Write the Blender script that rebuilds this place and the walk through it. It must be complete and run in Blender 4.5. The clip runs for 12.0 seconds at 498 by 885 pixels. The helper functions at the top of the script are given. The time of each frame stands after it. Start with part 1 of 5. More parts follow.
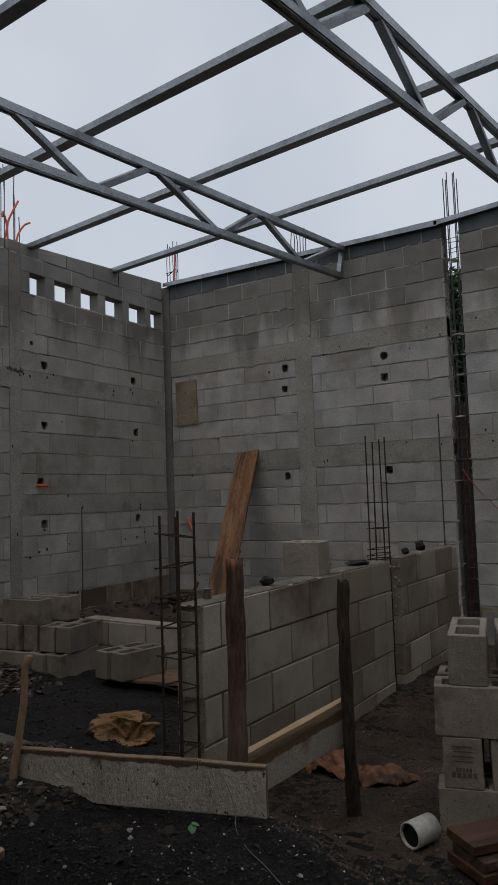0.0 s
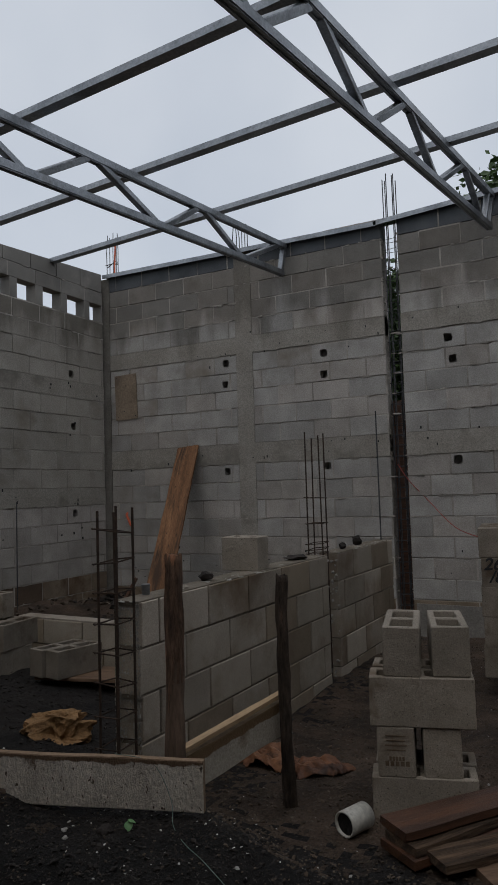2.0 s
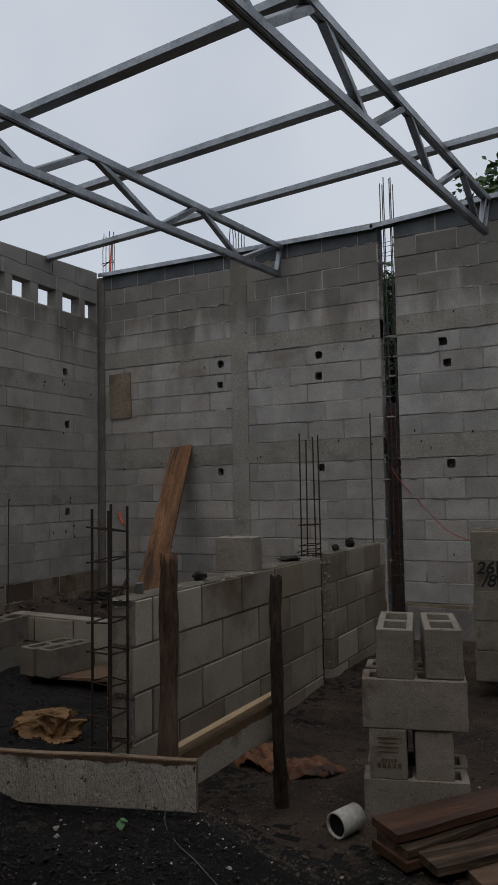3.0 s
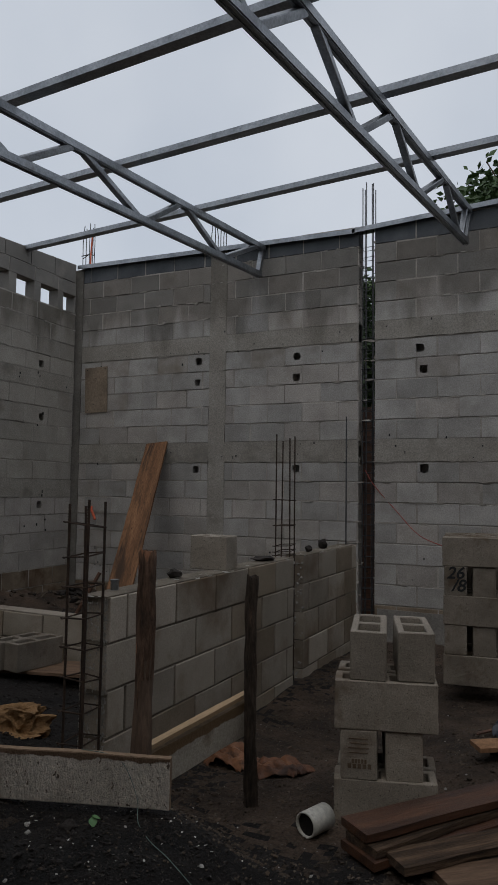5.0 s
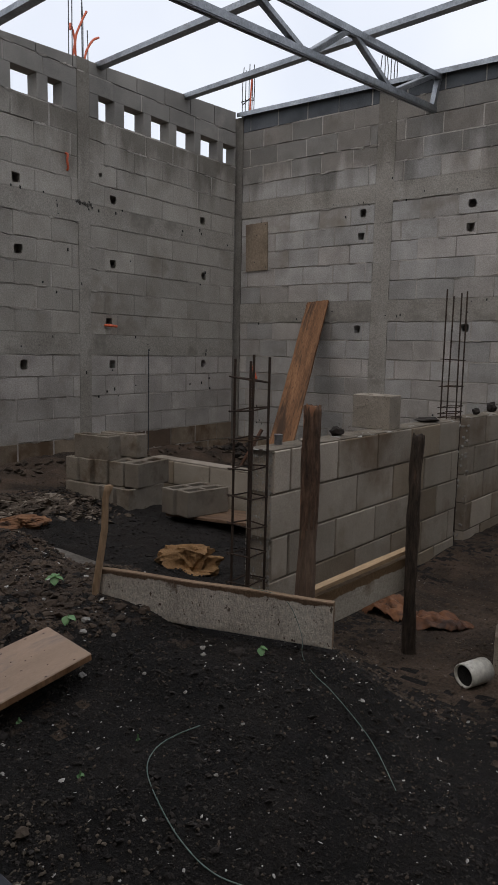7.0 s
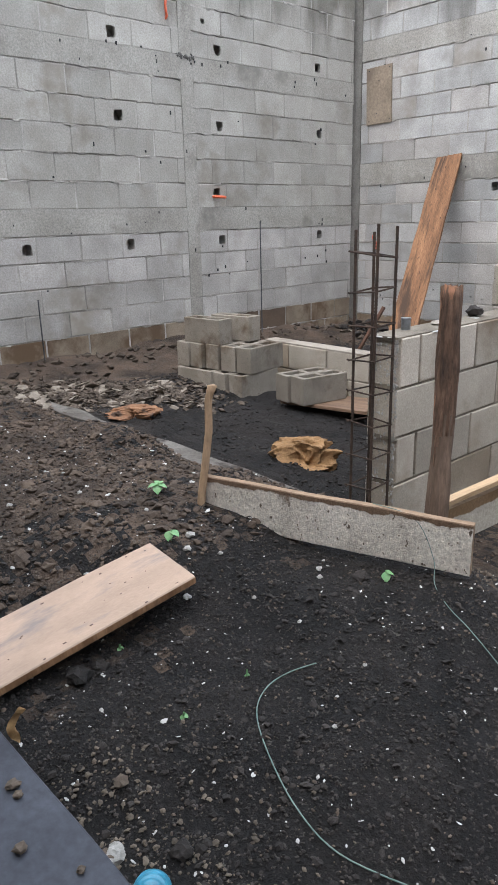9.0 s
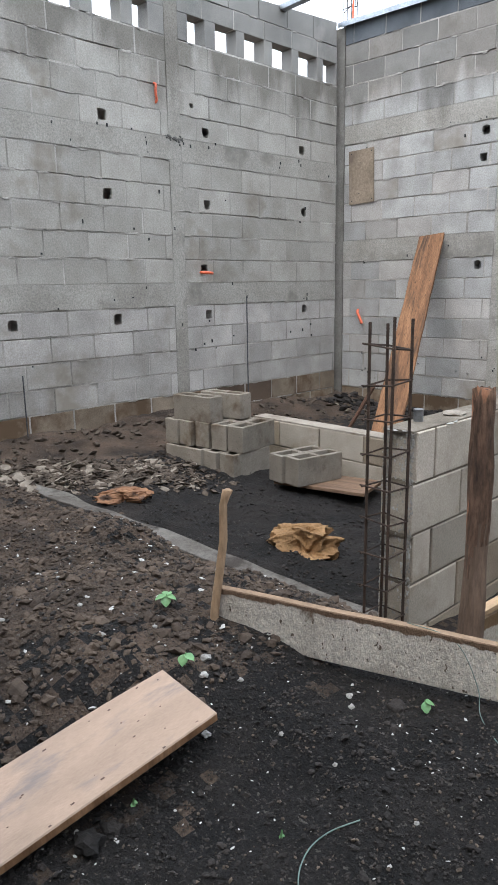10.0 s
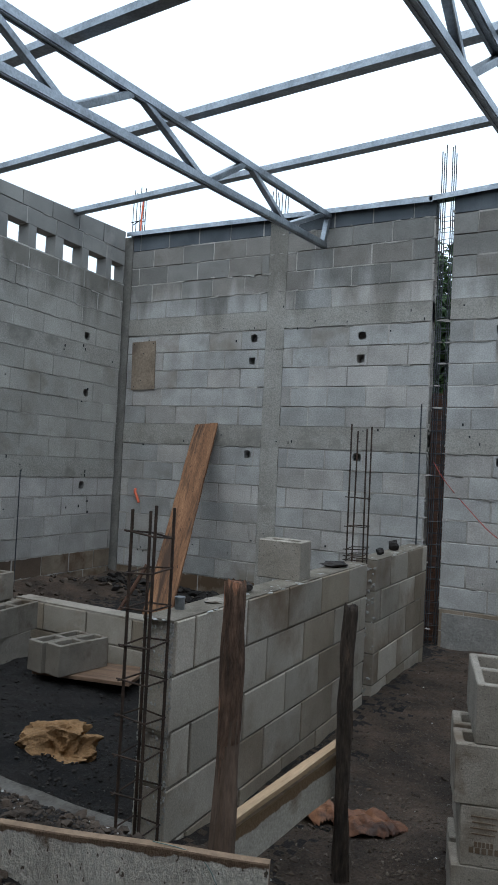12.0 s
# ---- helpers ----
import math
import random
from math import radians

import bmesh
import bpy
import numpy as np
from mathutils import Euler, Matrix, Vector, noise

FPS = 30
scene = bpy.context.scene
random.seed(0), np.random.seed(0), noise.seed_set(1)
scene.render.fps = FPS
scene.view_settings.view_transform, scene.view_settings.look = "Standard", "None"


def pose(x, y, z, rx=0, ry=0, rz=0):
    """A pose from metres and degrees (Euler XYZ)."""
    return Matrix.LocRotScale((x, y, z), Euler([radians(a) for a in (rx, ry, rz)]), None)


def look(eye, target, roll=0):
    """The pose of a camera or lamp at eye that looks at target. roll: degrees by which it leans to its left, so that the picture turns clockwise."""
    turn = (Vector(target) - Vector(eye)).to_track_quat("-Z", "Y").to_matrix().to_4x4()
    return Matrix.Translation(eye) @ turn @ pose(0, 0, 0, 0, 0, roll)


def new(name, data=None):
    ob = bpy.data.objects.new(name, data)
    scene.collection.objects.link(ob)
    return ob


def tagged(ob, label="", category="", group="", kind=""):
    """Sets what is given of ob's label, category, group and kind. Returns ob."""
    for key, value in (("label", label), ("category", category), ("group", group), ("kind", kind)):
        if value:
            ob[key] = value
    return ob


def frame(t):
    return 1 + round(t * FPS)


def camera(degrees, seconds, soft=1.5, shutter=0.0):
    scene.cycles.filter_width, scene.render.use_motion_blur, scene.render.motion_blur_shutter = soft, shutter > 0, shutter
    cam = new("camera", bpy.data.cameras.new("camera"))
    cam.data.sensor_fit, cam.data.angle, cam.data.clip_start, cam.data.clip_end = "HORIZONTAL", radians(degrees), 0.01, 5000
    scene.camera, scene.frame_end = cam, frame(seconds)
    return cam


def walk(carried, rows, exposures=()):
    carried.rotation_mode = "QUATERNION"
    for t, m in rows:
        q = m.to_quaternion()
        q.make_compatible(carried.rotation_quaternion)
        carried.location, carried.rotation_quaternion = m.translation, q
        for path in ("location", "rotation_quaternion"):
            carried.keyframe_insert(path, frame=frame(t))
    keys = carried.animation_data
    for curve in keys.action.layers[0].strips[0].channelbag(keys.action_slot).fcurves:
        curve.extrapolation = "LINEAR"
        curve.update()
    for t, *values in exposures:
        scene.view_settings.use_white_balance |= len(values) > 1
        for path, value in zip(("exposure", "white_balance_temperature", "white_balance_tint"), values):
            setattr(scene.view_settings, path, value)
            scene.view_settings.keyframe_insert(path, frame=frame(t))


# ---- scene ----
cam = camera(39.1, 12.0, soft=0.9)

PATH = [
    (0, (5.742, -7.029, 1.48), (4.662, -5.352, 1.634), -1.9),
    (0.5, (5.748, -7.027, 1.481), (4.711, -5.323, 1.628), -1.8),
    (1, (5.752, -7.024, 1.481), (4.742, -5.304, 1.621), -1.8),
    (1.5, (5.751, -7.024, 1.481), (4.791, -5.275, 1.617), -1.8),
    (2, (5.742, -7.028, 1.478), (4.808, -5.264, 1.614), -1.8),
    (2.5, (5.733, -7.029, 1.473), (4.806, -5.263, 1.614), -1.5),
    (4.5, (5.705, -7.065, 1.483), (4.845, -5.264, 1.61), 0.9),
    (5, (5.696, -7.062, 1.481), (4.853, -5.253, 1.615), 0.8),
    (5.5, (5.689, -7.059, 1.473), (4.845, -5.251, 1.602), 0.9),
    (6, (5.669, -7.04, 1.459), (4.722, -5.278, 1.456), 1.3),
    (6.5, (5.648, -7.026, 1.452), (4.563, -5.353, 1.301), 1.4),
    (7, (5.646, -7.03, 1.451), (4.437, -5.459, 1.188), 1.2),
    (7.2, (5.633, -7.039, 1.448), (4.356, -5.542, 1.086), 1.3),
    (8.8, (5.484, -6.804, 1.452), (4.099, -5.506, 0.82), -1.4),
    (9, (5.426, -6.771, 1.458), (4.024, -5.481, 0.85), -1.5),
    (9.5, (5.242, -6.747, 1.513), (3.825, -5.436, 0.994), -1.6),
    (10, (5.206, -6.738, 1.545), (3.825, -5.36, 1.106), -1.0),
    (10.5, (5.227, -6.719, 1.561), (3.905, -5.255, 1.231), 0.5),
    (11, (5.239, -6.708, 1.579), (4.013, -5.138, 1.399), 1.6),
    (11.5, (5.247, -6.708, 1.587), (4.123, -5.054, 1.529), 2.3),
    (12, (5.257, -6.689, 1.586), (4.328, -4.919, 1.65), 2.8),
]
EXPOSURE = [(0, 0.02, 6780, 12), (5.5, -0.04, 6780, 12), (6.0, 0.06, 6780, 12), (6.5, 0.18, 6850, 13), (7.2, 0.86, 7000, 15), (8.8, 2.55, 6450, 12), (9.5, 2.47, 6380, 11), (10.5, 2.27, 6350, 8), (11.0, 1.98, 6200, 5), (11.5, 1.58, 6050, 4), (12.0, 1.22, 5880, 4)]
walk(cam, [(t, look(eye, target, roll)) for t, eye, target, roll in PATH], EXPOSURE)

# ---- world and sun: an overcast sky ----
world = bpy.data.worlds.new("overcast_sky")
scene.world = world
world.use_nodes = True
wn, wl = world.node_tree.nodes, world.node_tree.links
wn.clear()
sky = wn.new("ShaderNodeTexSky")
sky.sky_type, sky.sun_disc = "NISHITA", False
sky.sun_elevation, sky.sun_rotation = radians(62), radians(150)
w_coord = wn.new("ShaderNodeTexCoord")
w_noise = wn.new("ShaderNodeTexNoise")
w_noise.inputs["Scale"].default_value, w_noise.inputs["Detail"].default_value = 2.2, 4
w_ramp = wn.new("ShaderNodeValToRGB")
w_ramp.color_ramp.elements[0].position, w_ramp.color_ramp.elements[0].color = 0.3, (5.22, 5.97, 6.97, 1)
w_ramp.color_ramp.elements[1].position, w_ramp.color_ramp.elements[1].color = 0.72, (6.74, 7.42, 8.24, 1)
w_mix = wn.new("ShaderNodeMix")
w_mix.data_type = "RGBA"
w_mix.inputs["Factor"].default_value = 0.85
w_back, w_out = wn.new("ShaderNodeBackground"), wn.new("ShaderNodeOutputWorld")
w_back.inputs["Strength"].default_value = 0.1
wl.new(w_coord.outputs["Generated"], w_noise.inputs["Vector"])
wl.new(w_noise.outputs["Fac"], w_ramp.inputs["Fac"])
wl.new(sky.outputs["Color"], w_mix.inputs["A"])
wl.new(w_ramp.outputs["Color"], w_mix.inputs["B"])
wl.new(w_mix.outputs["Result"], w_back.inputs["Color"])
wl.new(w_back.outputs["Background"], w_out.inputs["Surface"])
sun_data = bpy.data.lights.new("sun", "SUN")
sun_data.energy, sun_data.angle, sun_data.color = 0.5, radians(40), (1.0, 0.97, 0.93)
sun = new("sun", sun_data)
sun.matrix_world = look((4, -8, 12), (3, -2, 0))


# ---- materials ----
def material(name, low, high, rough=0.9, metal=0.0, grain=120.0, blotch=2.5, bump=0.3, bump_scale=60.0, vary=0.0, stain=None, stain_scale=1.2, stain_at=0.55, stretch=(1, 1, 1), local=False, spec=0.3, speck=None, stain_soft=0.12, damp=None, bump_dist=0.01, contrast=0.35, band=None):
    """Two-scale mottled surface: blotches between low and high, a fine grain, optional stains, specks and per-object variation."""
    m = bpy.data.materials.new(name)
    m.use_nodes = True
    n, l = m.node_tree.nodes, m.node_tree.links
    bsdf = n["Principled BSDF"]
    if local:
        src = n.new("ShaderNodeTexCoord").outputs["Object"]
    else:
        src = n.new("ShaderNodeNewGeometry").outputs["Position"]
    mapping = n.new("ShaderNodeMapping")
    mapping.inputs["Scale"].default_value = stretch
    l.new(src, mapping.inputs["Vector"])

    def tex(scale, detail=4, rough_=0.6):
        t = n.new("ShaderNodeTexNoise")
        t.inputs["Scale"].default_value, t.inputs["Detail"].default_value, t.inputs["Roughness"].default_value = scale, detail, rough_
        l.new(mapping.outputs["Vector"], t.inputs["Vector"])
        return t

    def mix(kind, factor, a, b):
        x = n.new("ShaderNodeMix")
        x.data_type, x.blend_type = "RGBA", kind
        for socket, value in (("Factor", factor), ("A", a), ("B", b)):
            if isinstance(value, (int, float)):
                x.inputs[socket].default_value = value
            elif isinstance(value, tuple):
                x.inputs[socket].default_value = (*value, 1)
            else:
                l.new(value, x.inputs[socket])
        return x.outputs["Result"]

    def ramp(value, a, b):
        r = n.new("ShaderNodeMapRange")
        r.inputs["From Min"].default_value, r.inputs["From Max"].default_value = a, b
        l.new(value, r.inputs["Value"])
        return r.outputs["Result"]

    big, fine = tex(blotch), tex(grain, 6, 0.7)
    colour = mix("MIX", ramp(big.outputs["Fac"], 0.32, 0.68), low, high)
    colour = mix("MULTIPLY", 0.75, colour, mix("MIX", ramp(fine.outputs["Fac"], 0.3, 0.7), (1 - contrast, 1 - contrast, 1 - contrast), (1 + contrast, 1 + contrast, 1 + contrast)))
    if stain:
        s = tex(stain_scale, 5, 0.65)
        colour = mix("MIX", ramp(s.outputs["Fac"], stain_at, stain_at + stain_soft), colour, stain)
    if speck:
        v = tex(grain * 0.6, 2)
        colour = mix("MIX", ramp(v.outputs["Fac"], 0.66, 0.7), colour, speck)
    if band:
        # a strip of another surface along one edge of a board, with a ragged limit
        at, ragged, tone = band
        own = n.new("ShaderNodeTexCoord")
        across = n.new("ShaderNodeSeparateXYZ")
        l.new(own.outputs["Object"], across.inputs["Vector"])
        rag = n.new("ShaderNodeTexNoise")
        rag.inputs["Scale"].default_value, rag.inputs["Detail"].default_value, rag.inputs["Roughness"].default_value = 9.0, 6, 0.65
        l.new(own.outputs["Object"], rag.inputs["Vector"])
        shift = n.new("ShaderNodeMath")
        shift.operation = "MULTIPLY_ADD"
        l.new(rag.outputs["Fac"], shift.inputs[0])
        shift.inputs[1].default_value = ragged
        l.new(across.outputs["Y"], shift.inputs[2])
        colour = mix("MIX", ramp(shift.outputs["Value"], at + ragged * 0.5, at + ragged * 0.5 + 0.004), colour, mix("MULTIPLY", 0.8, tone, mix("MIX", fine.outputs["Fac"], (0.4, 0.4, 0.4), (1.4, 1.4, 1.4))))
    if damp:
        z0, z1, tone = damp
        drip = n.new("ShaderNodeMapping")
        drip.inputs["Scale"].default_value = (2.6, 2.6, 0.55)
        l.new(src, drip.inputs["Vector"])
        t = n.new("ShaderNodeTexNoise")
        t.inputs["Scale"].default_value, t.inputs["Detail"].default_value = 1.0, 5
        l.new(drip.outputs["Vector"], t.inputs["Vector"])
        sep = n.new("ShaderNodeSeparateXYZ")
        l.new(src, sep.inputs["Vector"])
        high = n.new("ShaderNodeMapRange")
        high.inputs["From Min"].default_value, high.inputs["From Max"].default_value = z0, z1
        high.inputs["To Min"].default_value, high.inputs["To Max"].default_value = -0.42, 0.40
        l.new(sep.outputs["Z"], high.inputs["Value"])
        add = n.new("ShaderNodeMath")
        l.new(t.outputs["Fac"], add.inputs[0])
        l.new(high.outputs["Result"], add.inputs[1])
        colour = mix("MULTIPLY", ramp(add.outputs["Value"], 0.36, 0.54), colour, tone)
    if vary:
        info = n.new("ShaderNodeObjectInfo")
        rnd = n.new("ShaderNodeMapRange")
        rnd.inputs["To Min"].default_value, rnd.inputs["To Max"].default_value = 1 - vary, 1 + vary
        l.new(info.outputs["Random"], rnd.inputs["Value"])
        grey = n.new("ShaderNodeCombineColor")
        for c in ("Red", "Green", "Blue"):
            l.new(rnd.outputs["Result"], grey.inputs[c])
        colour = mix("MULTIPLY", 1.0, colour, grey.outputs["Color"])
    l.new(colour, bsdf.inputs["Base Color"])
    bsdf.inputs["Metallic"].default_value = metal
    bsdf.inputs["Specular IOR Level"].default_value = spec
    r = n.new("ShaderNodeMapRange")
    r.inputs["To Min"].default_value, r.inputs["To Max"].default_value = max(0.05, rough - 0.12), min(1, rough + 0.1)
    l.new(big.outputs["Fac"], r.inputs["Value"])
    l.new(r.outputs["Result"], bsdf.inputs["Roughness"])
    if bump:
        b = n.new("ShaderNodeBump")
        b.inputs["Strength"].default_value, b.inputs["Distance"].default_value = bump, bump_dist
        l.new(tex(bump_scale, 6, 0.7).outputs["Fac"], b.inputs["Height"])
        l.new(b.outputs["Normal"], bsdf.inputs["Normal"])
    return m


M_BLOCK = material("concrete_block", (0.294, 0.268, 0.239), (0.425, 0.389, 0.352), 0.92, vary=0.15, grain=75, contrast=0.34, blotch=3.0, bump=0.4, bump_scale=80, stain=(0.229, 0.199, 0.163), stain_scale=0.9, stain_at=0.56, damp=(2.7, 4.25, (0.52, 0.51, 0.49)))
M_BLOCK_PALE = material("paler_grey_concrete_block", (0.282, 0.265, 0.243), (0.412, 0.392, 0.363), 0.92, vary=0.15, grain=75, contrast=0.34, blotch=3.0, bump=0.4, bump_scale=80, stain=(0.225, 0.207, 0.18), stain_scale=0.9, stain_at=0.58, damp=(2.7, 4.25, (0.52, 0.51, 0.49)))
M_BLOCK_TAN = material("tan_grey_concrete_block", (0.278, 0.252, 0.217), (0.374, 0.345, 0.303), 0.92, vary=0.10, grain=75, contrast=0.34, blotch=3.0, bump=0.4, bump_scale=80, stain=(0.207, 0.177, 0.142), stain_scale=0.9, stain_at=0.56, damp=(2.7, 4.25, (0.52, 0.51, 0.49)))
M_BLOCK_MUD = material("mud_stained_block", (0.076, 0.051, 0.035), (0.142, 0.099, 0.069), 0.9, vary=0.1, grain=120, blotch=2.5, bump=0.35)
M_BLOCK_DAMP = material("damp_concrete_block", (0.159, 0.148, 0.133), (0.254, 0.236, 0.210), 0.85, vary=0.10, grain=140, blotch=2.0, bump=0.3, bump_scale=110, stain=(0.265, 0.241, 0.215), stain_scale=1.3, stain_at=0.58)
M_BLOCK_BASE = material("mud_splashed_concrete_block", (0.164, 0.123, 0.085), (0.295, 0.232, 0.169), 0.9, vary=0.12, grain=120, blotch=2.5, bump=0.35, stain=(0.109, 0.069, 0.040), stain_scale=1.6, stain_at=0.46)
M_BLOCK_LEDGER_SHADE = material("ledger_shaded_damp_block", (0.060, 0.064, 0.068), (0.11, 0.115, 0.12), 0.8, vary=0.1, grain=120, blotch=3.0, bump=0.3)
M_BLOCK_NEW = material("new_grey_block", (0.236, 0.204, 0.164), (0.341, 0.294, 0.241), 0.93, vary=0.14, grain=170, blotch=5.0, bump=0.4, bump_scale=170, stain=(0.168, 0.125, 0.089), stain_scale=3.0, stain_at=0.55, speck=(0.136, 0.115, 0.089))
M_BLOCK_LOW = material("low_wall_block", (0.259, 0.223, 0.177), (0.391, 0.339, 0.277), 0.92, vary=0.16, grain=150, blotch=1.6, bump=0.4, bump_scale=130, stain=(0.151, 0.102, 0.063), stain_scale=1.3, stain_at=0.48, stain_soft=0.2)
M_MORTAR = material("mortar", (0.174, 0.156, 0.135), (0.459, 0.417, 0.370), 0.95, grain=90, blotch=2.3, bump=0.5, bump_scale=70)
M_BLOCK_LOW_BROWN = material("stained_low_wall_block", (0.186, 0.145, 0.101), (0.306, 0.251, 0.188), 0.92, vary=0.14, grain=150, blotch=2.2, bump=0.4, bump_scale=130, stain=(0.337, 0.290, 0.234), stain_scale=2.2, stain_at=0.60, stain_soft=0.12)
M_BLOCK_LOW_PALE = material("pale_low_wall_block", (0.318, 0.273, 0.217), (0.444, 0.386, 0.316), 0.92, vary=0.12, grain=150, blotch=2.2, bump=0.4, bump_scale=130, stain=(0.240, 0.191, 0.139), stain_scale=2.0, stain_at=0.56, stain_soft=0.15)
M_MORTAR_DARK = material("grey_mortar", (0.091, 0.074, 0.054), (0.229, 0.196, 0.154), 0.95, grain=90, blotch=5.0, bump=0.5, bump_scale=70)
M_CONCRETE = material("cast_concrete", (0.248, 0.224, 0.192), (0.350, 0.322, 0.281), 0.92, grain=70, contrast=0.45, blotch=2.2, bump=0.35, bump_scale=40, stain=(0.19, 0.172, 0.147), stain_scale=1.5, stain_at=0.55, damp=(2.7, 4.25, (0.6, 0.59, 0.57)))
M_CONCRETE_DARK = material("damp_cast_concrete", (0.07, 0.065, 0.057), (0.135, 0.126, 0.112), 0.88, grain=60, blotch=3.0, bump=0.4, bump_scale=30)
M_CONCRETE_MID = material("darker_cast_concrete", (0.115, 0.103, 0.087), (0.205, 0.188, 0.163), 0.9, grain=60, blotch=3.0, bump=0.4, bump_scale=30)
M_DRIED = material("dried_mortar", (0.20, 0.188, 0.165), (0.42, 0.40, 0.365), 0.95, grain=150, blotch=14, bump=0.6, bump_scale=120)
# damp tone with the room pile's shade darkened in; the far stack shares it
M_BLOCK_PILE = material("damp_shaded_brown_grey_block", (0.162, 0.137, 0.107), (0.246, 0.211, 0.170), 0.93, vary=0.16, grain=170, blotch=5.0, bump=0.4, bump_scale=170, stain=(0.113, 0.081, 0.054), stain_scale=3.0, stain_at=0.52, speck=(0.098, 0.083, 0.064))
M_FOOTING = material("soiled_concrete", (0.075, 0.064, 0.053), (0.165, 0.15, 0.132), 0.92, grain=60, blotch=5.0, bump=0.8, bump_scale=40, stain=(0.040, 0.032, 0.026), stain_scale=4.0, stain_at=0.52, stain_soft=0.1)
M_RENDERED = material("rough_thrown_plaster", (0.183, 0.170, 0.151), (0.275, 0.256, 0.230), 0.95, grain=60, blotch=4.0, bump=0.9, bump_scale=24)
M_SOIL = material("dark_damp_soil", (0.0062, 0.0053, 0.0048), (0.0255, 0.0208, 0.0182), 0.86, grain=95, blotch=4.5, bump=1.0, bump_scale=80, bump_dist=0.03, contrast=0.75, stain=(0.034, 0.025, 0.019), stain_scale=0.55, stain_at=0.55, stain_soft=0.2, speck=(0.085, 0.075, 0.065))
M_SOIL_BROWN = material("brown_gravelly_soil", (0.030, 0.0205, 0.0145), (0.118, 0.081, 0.057), 0.86, grain=95, blotch=3.0, bump=1.0, bump_scale=55, bump_dist=0.03, contrast=0.75, stain=(0.024, 0.017, 0.012), stain_scale=1.3, stain_at=0.57, stain_soft=0.16, speck=(0.13, 0.115, 0.095))
M_GRAVEL = material("gravel", (0.035, 0.026, 0.019), (0.13, 0.099, 0.074), 0.9, grain=60, blotch=9.0, bump=0.3)
M_PALE_GRAVEL = material("pale_brown_gravel", (0.042, 0.033, 0.024), (0.161, 0.129, 0.096), 0.9, grain=60, blotch=9.0, bump=0.3)
M_GRAIN = material("dark_soil_grain", (0.012, 0.010, 0.0088), (0.062, 0.052, 0.045), 0.9, grain=90, blotch=30.0, bump=0.3)
M_CLOD = material("soil_clod", (0.010, 0.0085, 0.0075), (0.044, 0.036, 0.031), 0.9, grain=90, blotch=6.0, bump=0.6)
M_CLOD_BROWN = material("brown_clod", (0.026, 0.018, 0.013), (0.115, 0.083, 0.060), 0.9, grain=90, blotch=6.0, bump=0.6)
M_CHIP = material("pale_chip", (0.28, 0.265, 0.24), (0.52, 0.50, 0.465), 0.9, grain=90, blotch=6.0, bump=0.2)
M_RUBBLE = material("plaster_rubble", (0.022, 0.015, 0.010), (0.120, 0.092, 0.070), 0.95, grain=70, blotch=9.0, bump=0.7, bump_scale=40)
M_SHARD = material("broken_plaster_sheet", (0.077, 0.058, 0.042), (0.279, 0.238, 0.192), 0.95, grain=70, blotch=9.0, bump=0.5, bump_scale=40)
M_GALV = material("galvanised_steel", (0.19, 0.20, 0.212), (0.36, 0.372, 0.386), 0.42, 0.9, grain=50, blotch=5.0, bump=0.06, stretch=(1, 1, 1), stain=(0.15, 0.148, 0.146), stain_scale=2.5, stain_at=0.58)
M_RUST = material("rusty_rebar", (0.030, 0.023, 0.019), (0.078, 0.050, 0.036), 0.8, 0.3, grain=80, blotch=14, bump=0.3)
M_STEEL_DARK = material("dull_steel_rod", (0.05, 0.05, 0.052), (0.12, 0.12, 0.125), 0.6, 0.6, grain=80, blotch=14, bump=0.2)
M_WOOD_OLD = material("weathered_orange_board", (0.17, 0.085, 0.04), (0.36, 0.20, 0.105), 0.85, grain=14, blotch=1.6, bump=0.35, bump_scale=10, stretch=(9, 9, 1.2), local=True, stain=(0.10, 0.055, 0.032), stain_scale=0.8, stain_at=0.57)
M_WOOD_PALE = material("pale_pine_board", (0.31, 0.22, 0.160), (0.43, 0.30, 0.218), 0.8, grain=30, blotch=1.3, bump=0.25, bump_scale=24, stretch=(2.2, 7, 7), local=True, contrast=0.12, stain=(0.235, 0.19, 0.165), stain_scale=1.6, stain_at=0.54, stain_soft=0.16)
M_WOOD_DARK = material("wet_brown_plank", (0.042, 0.020, 0.012), (0.150, 0.066, 0.034), 0.45, grain=16, blotch=1.5, bump=0.6, bump_scale=9, contrast=0.55, stretch=(0.9, 12, 12), local=True, spec=0.5)
M_WOOD_SPLIT = material("splintered_grey_plank", (0.033, 0.020, 0.012), (0.190, 0.119, 0.073), 0.7, grain=14, blotch=1.8, bump=0.9, bump_scale=8, bump_dist=0.02, contrast=0.8, stretch=(0.8, 16, 16), local=True)
M_PLY = material("dull_plywood", (0.20, 0.15, 0.105), (0.28, 0.215, 0.155), 0.85, grain=40, blotch=5, bump=0.15, stain=(0.15, 0.11, 0.08), stain_scale=3, stain_at=0.58)
M_BARK = material("rough_bark_post", (0.030, 0.023, 0.018), (0.135, 0.096, 0.070), 0.9, grain=30, blotch=6.0, bump=1.0, bump_scale=40, bump_dist=0.03, contrast=0.75, stretch=(3, 3, 0.6), local=True, stain=(0.20, 0.125, 0.085), stain_scale=6.0, stain_at=0.60, stain_soft=0.05)
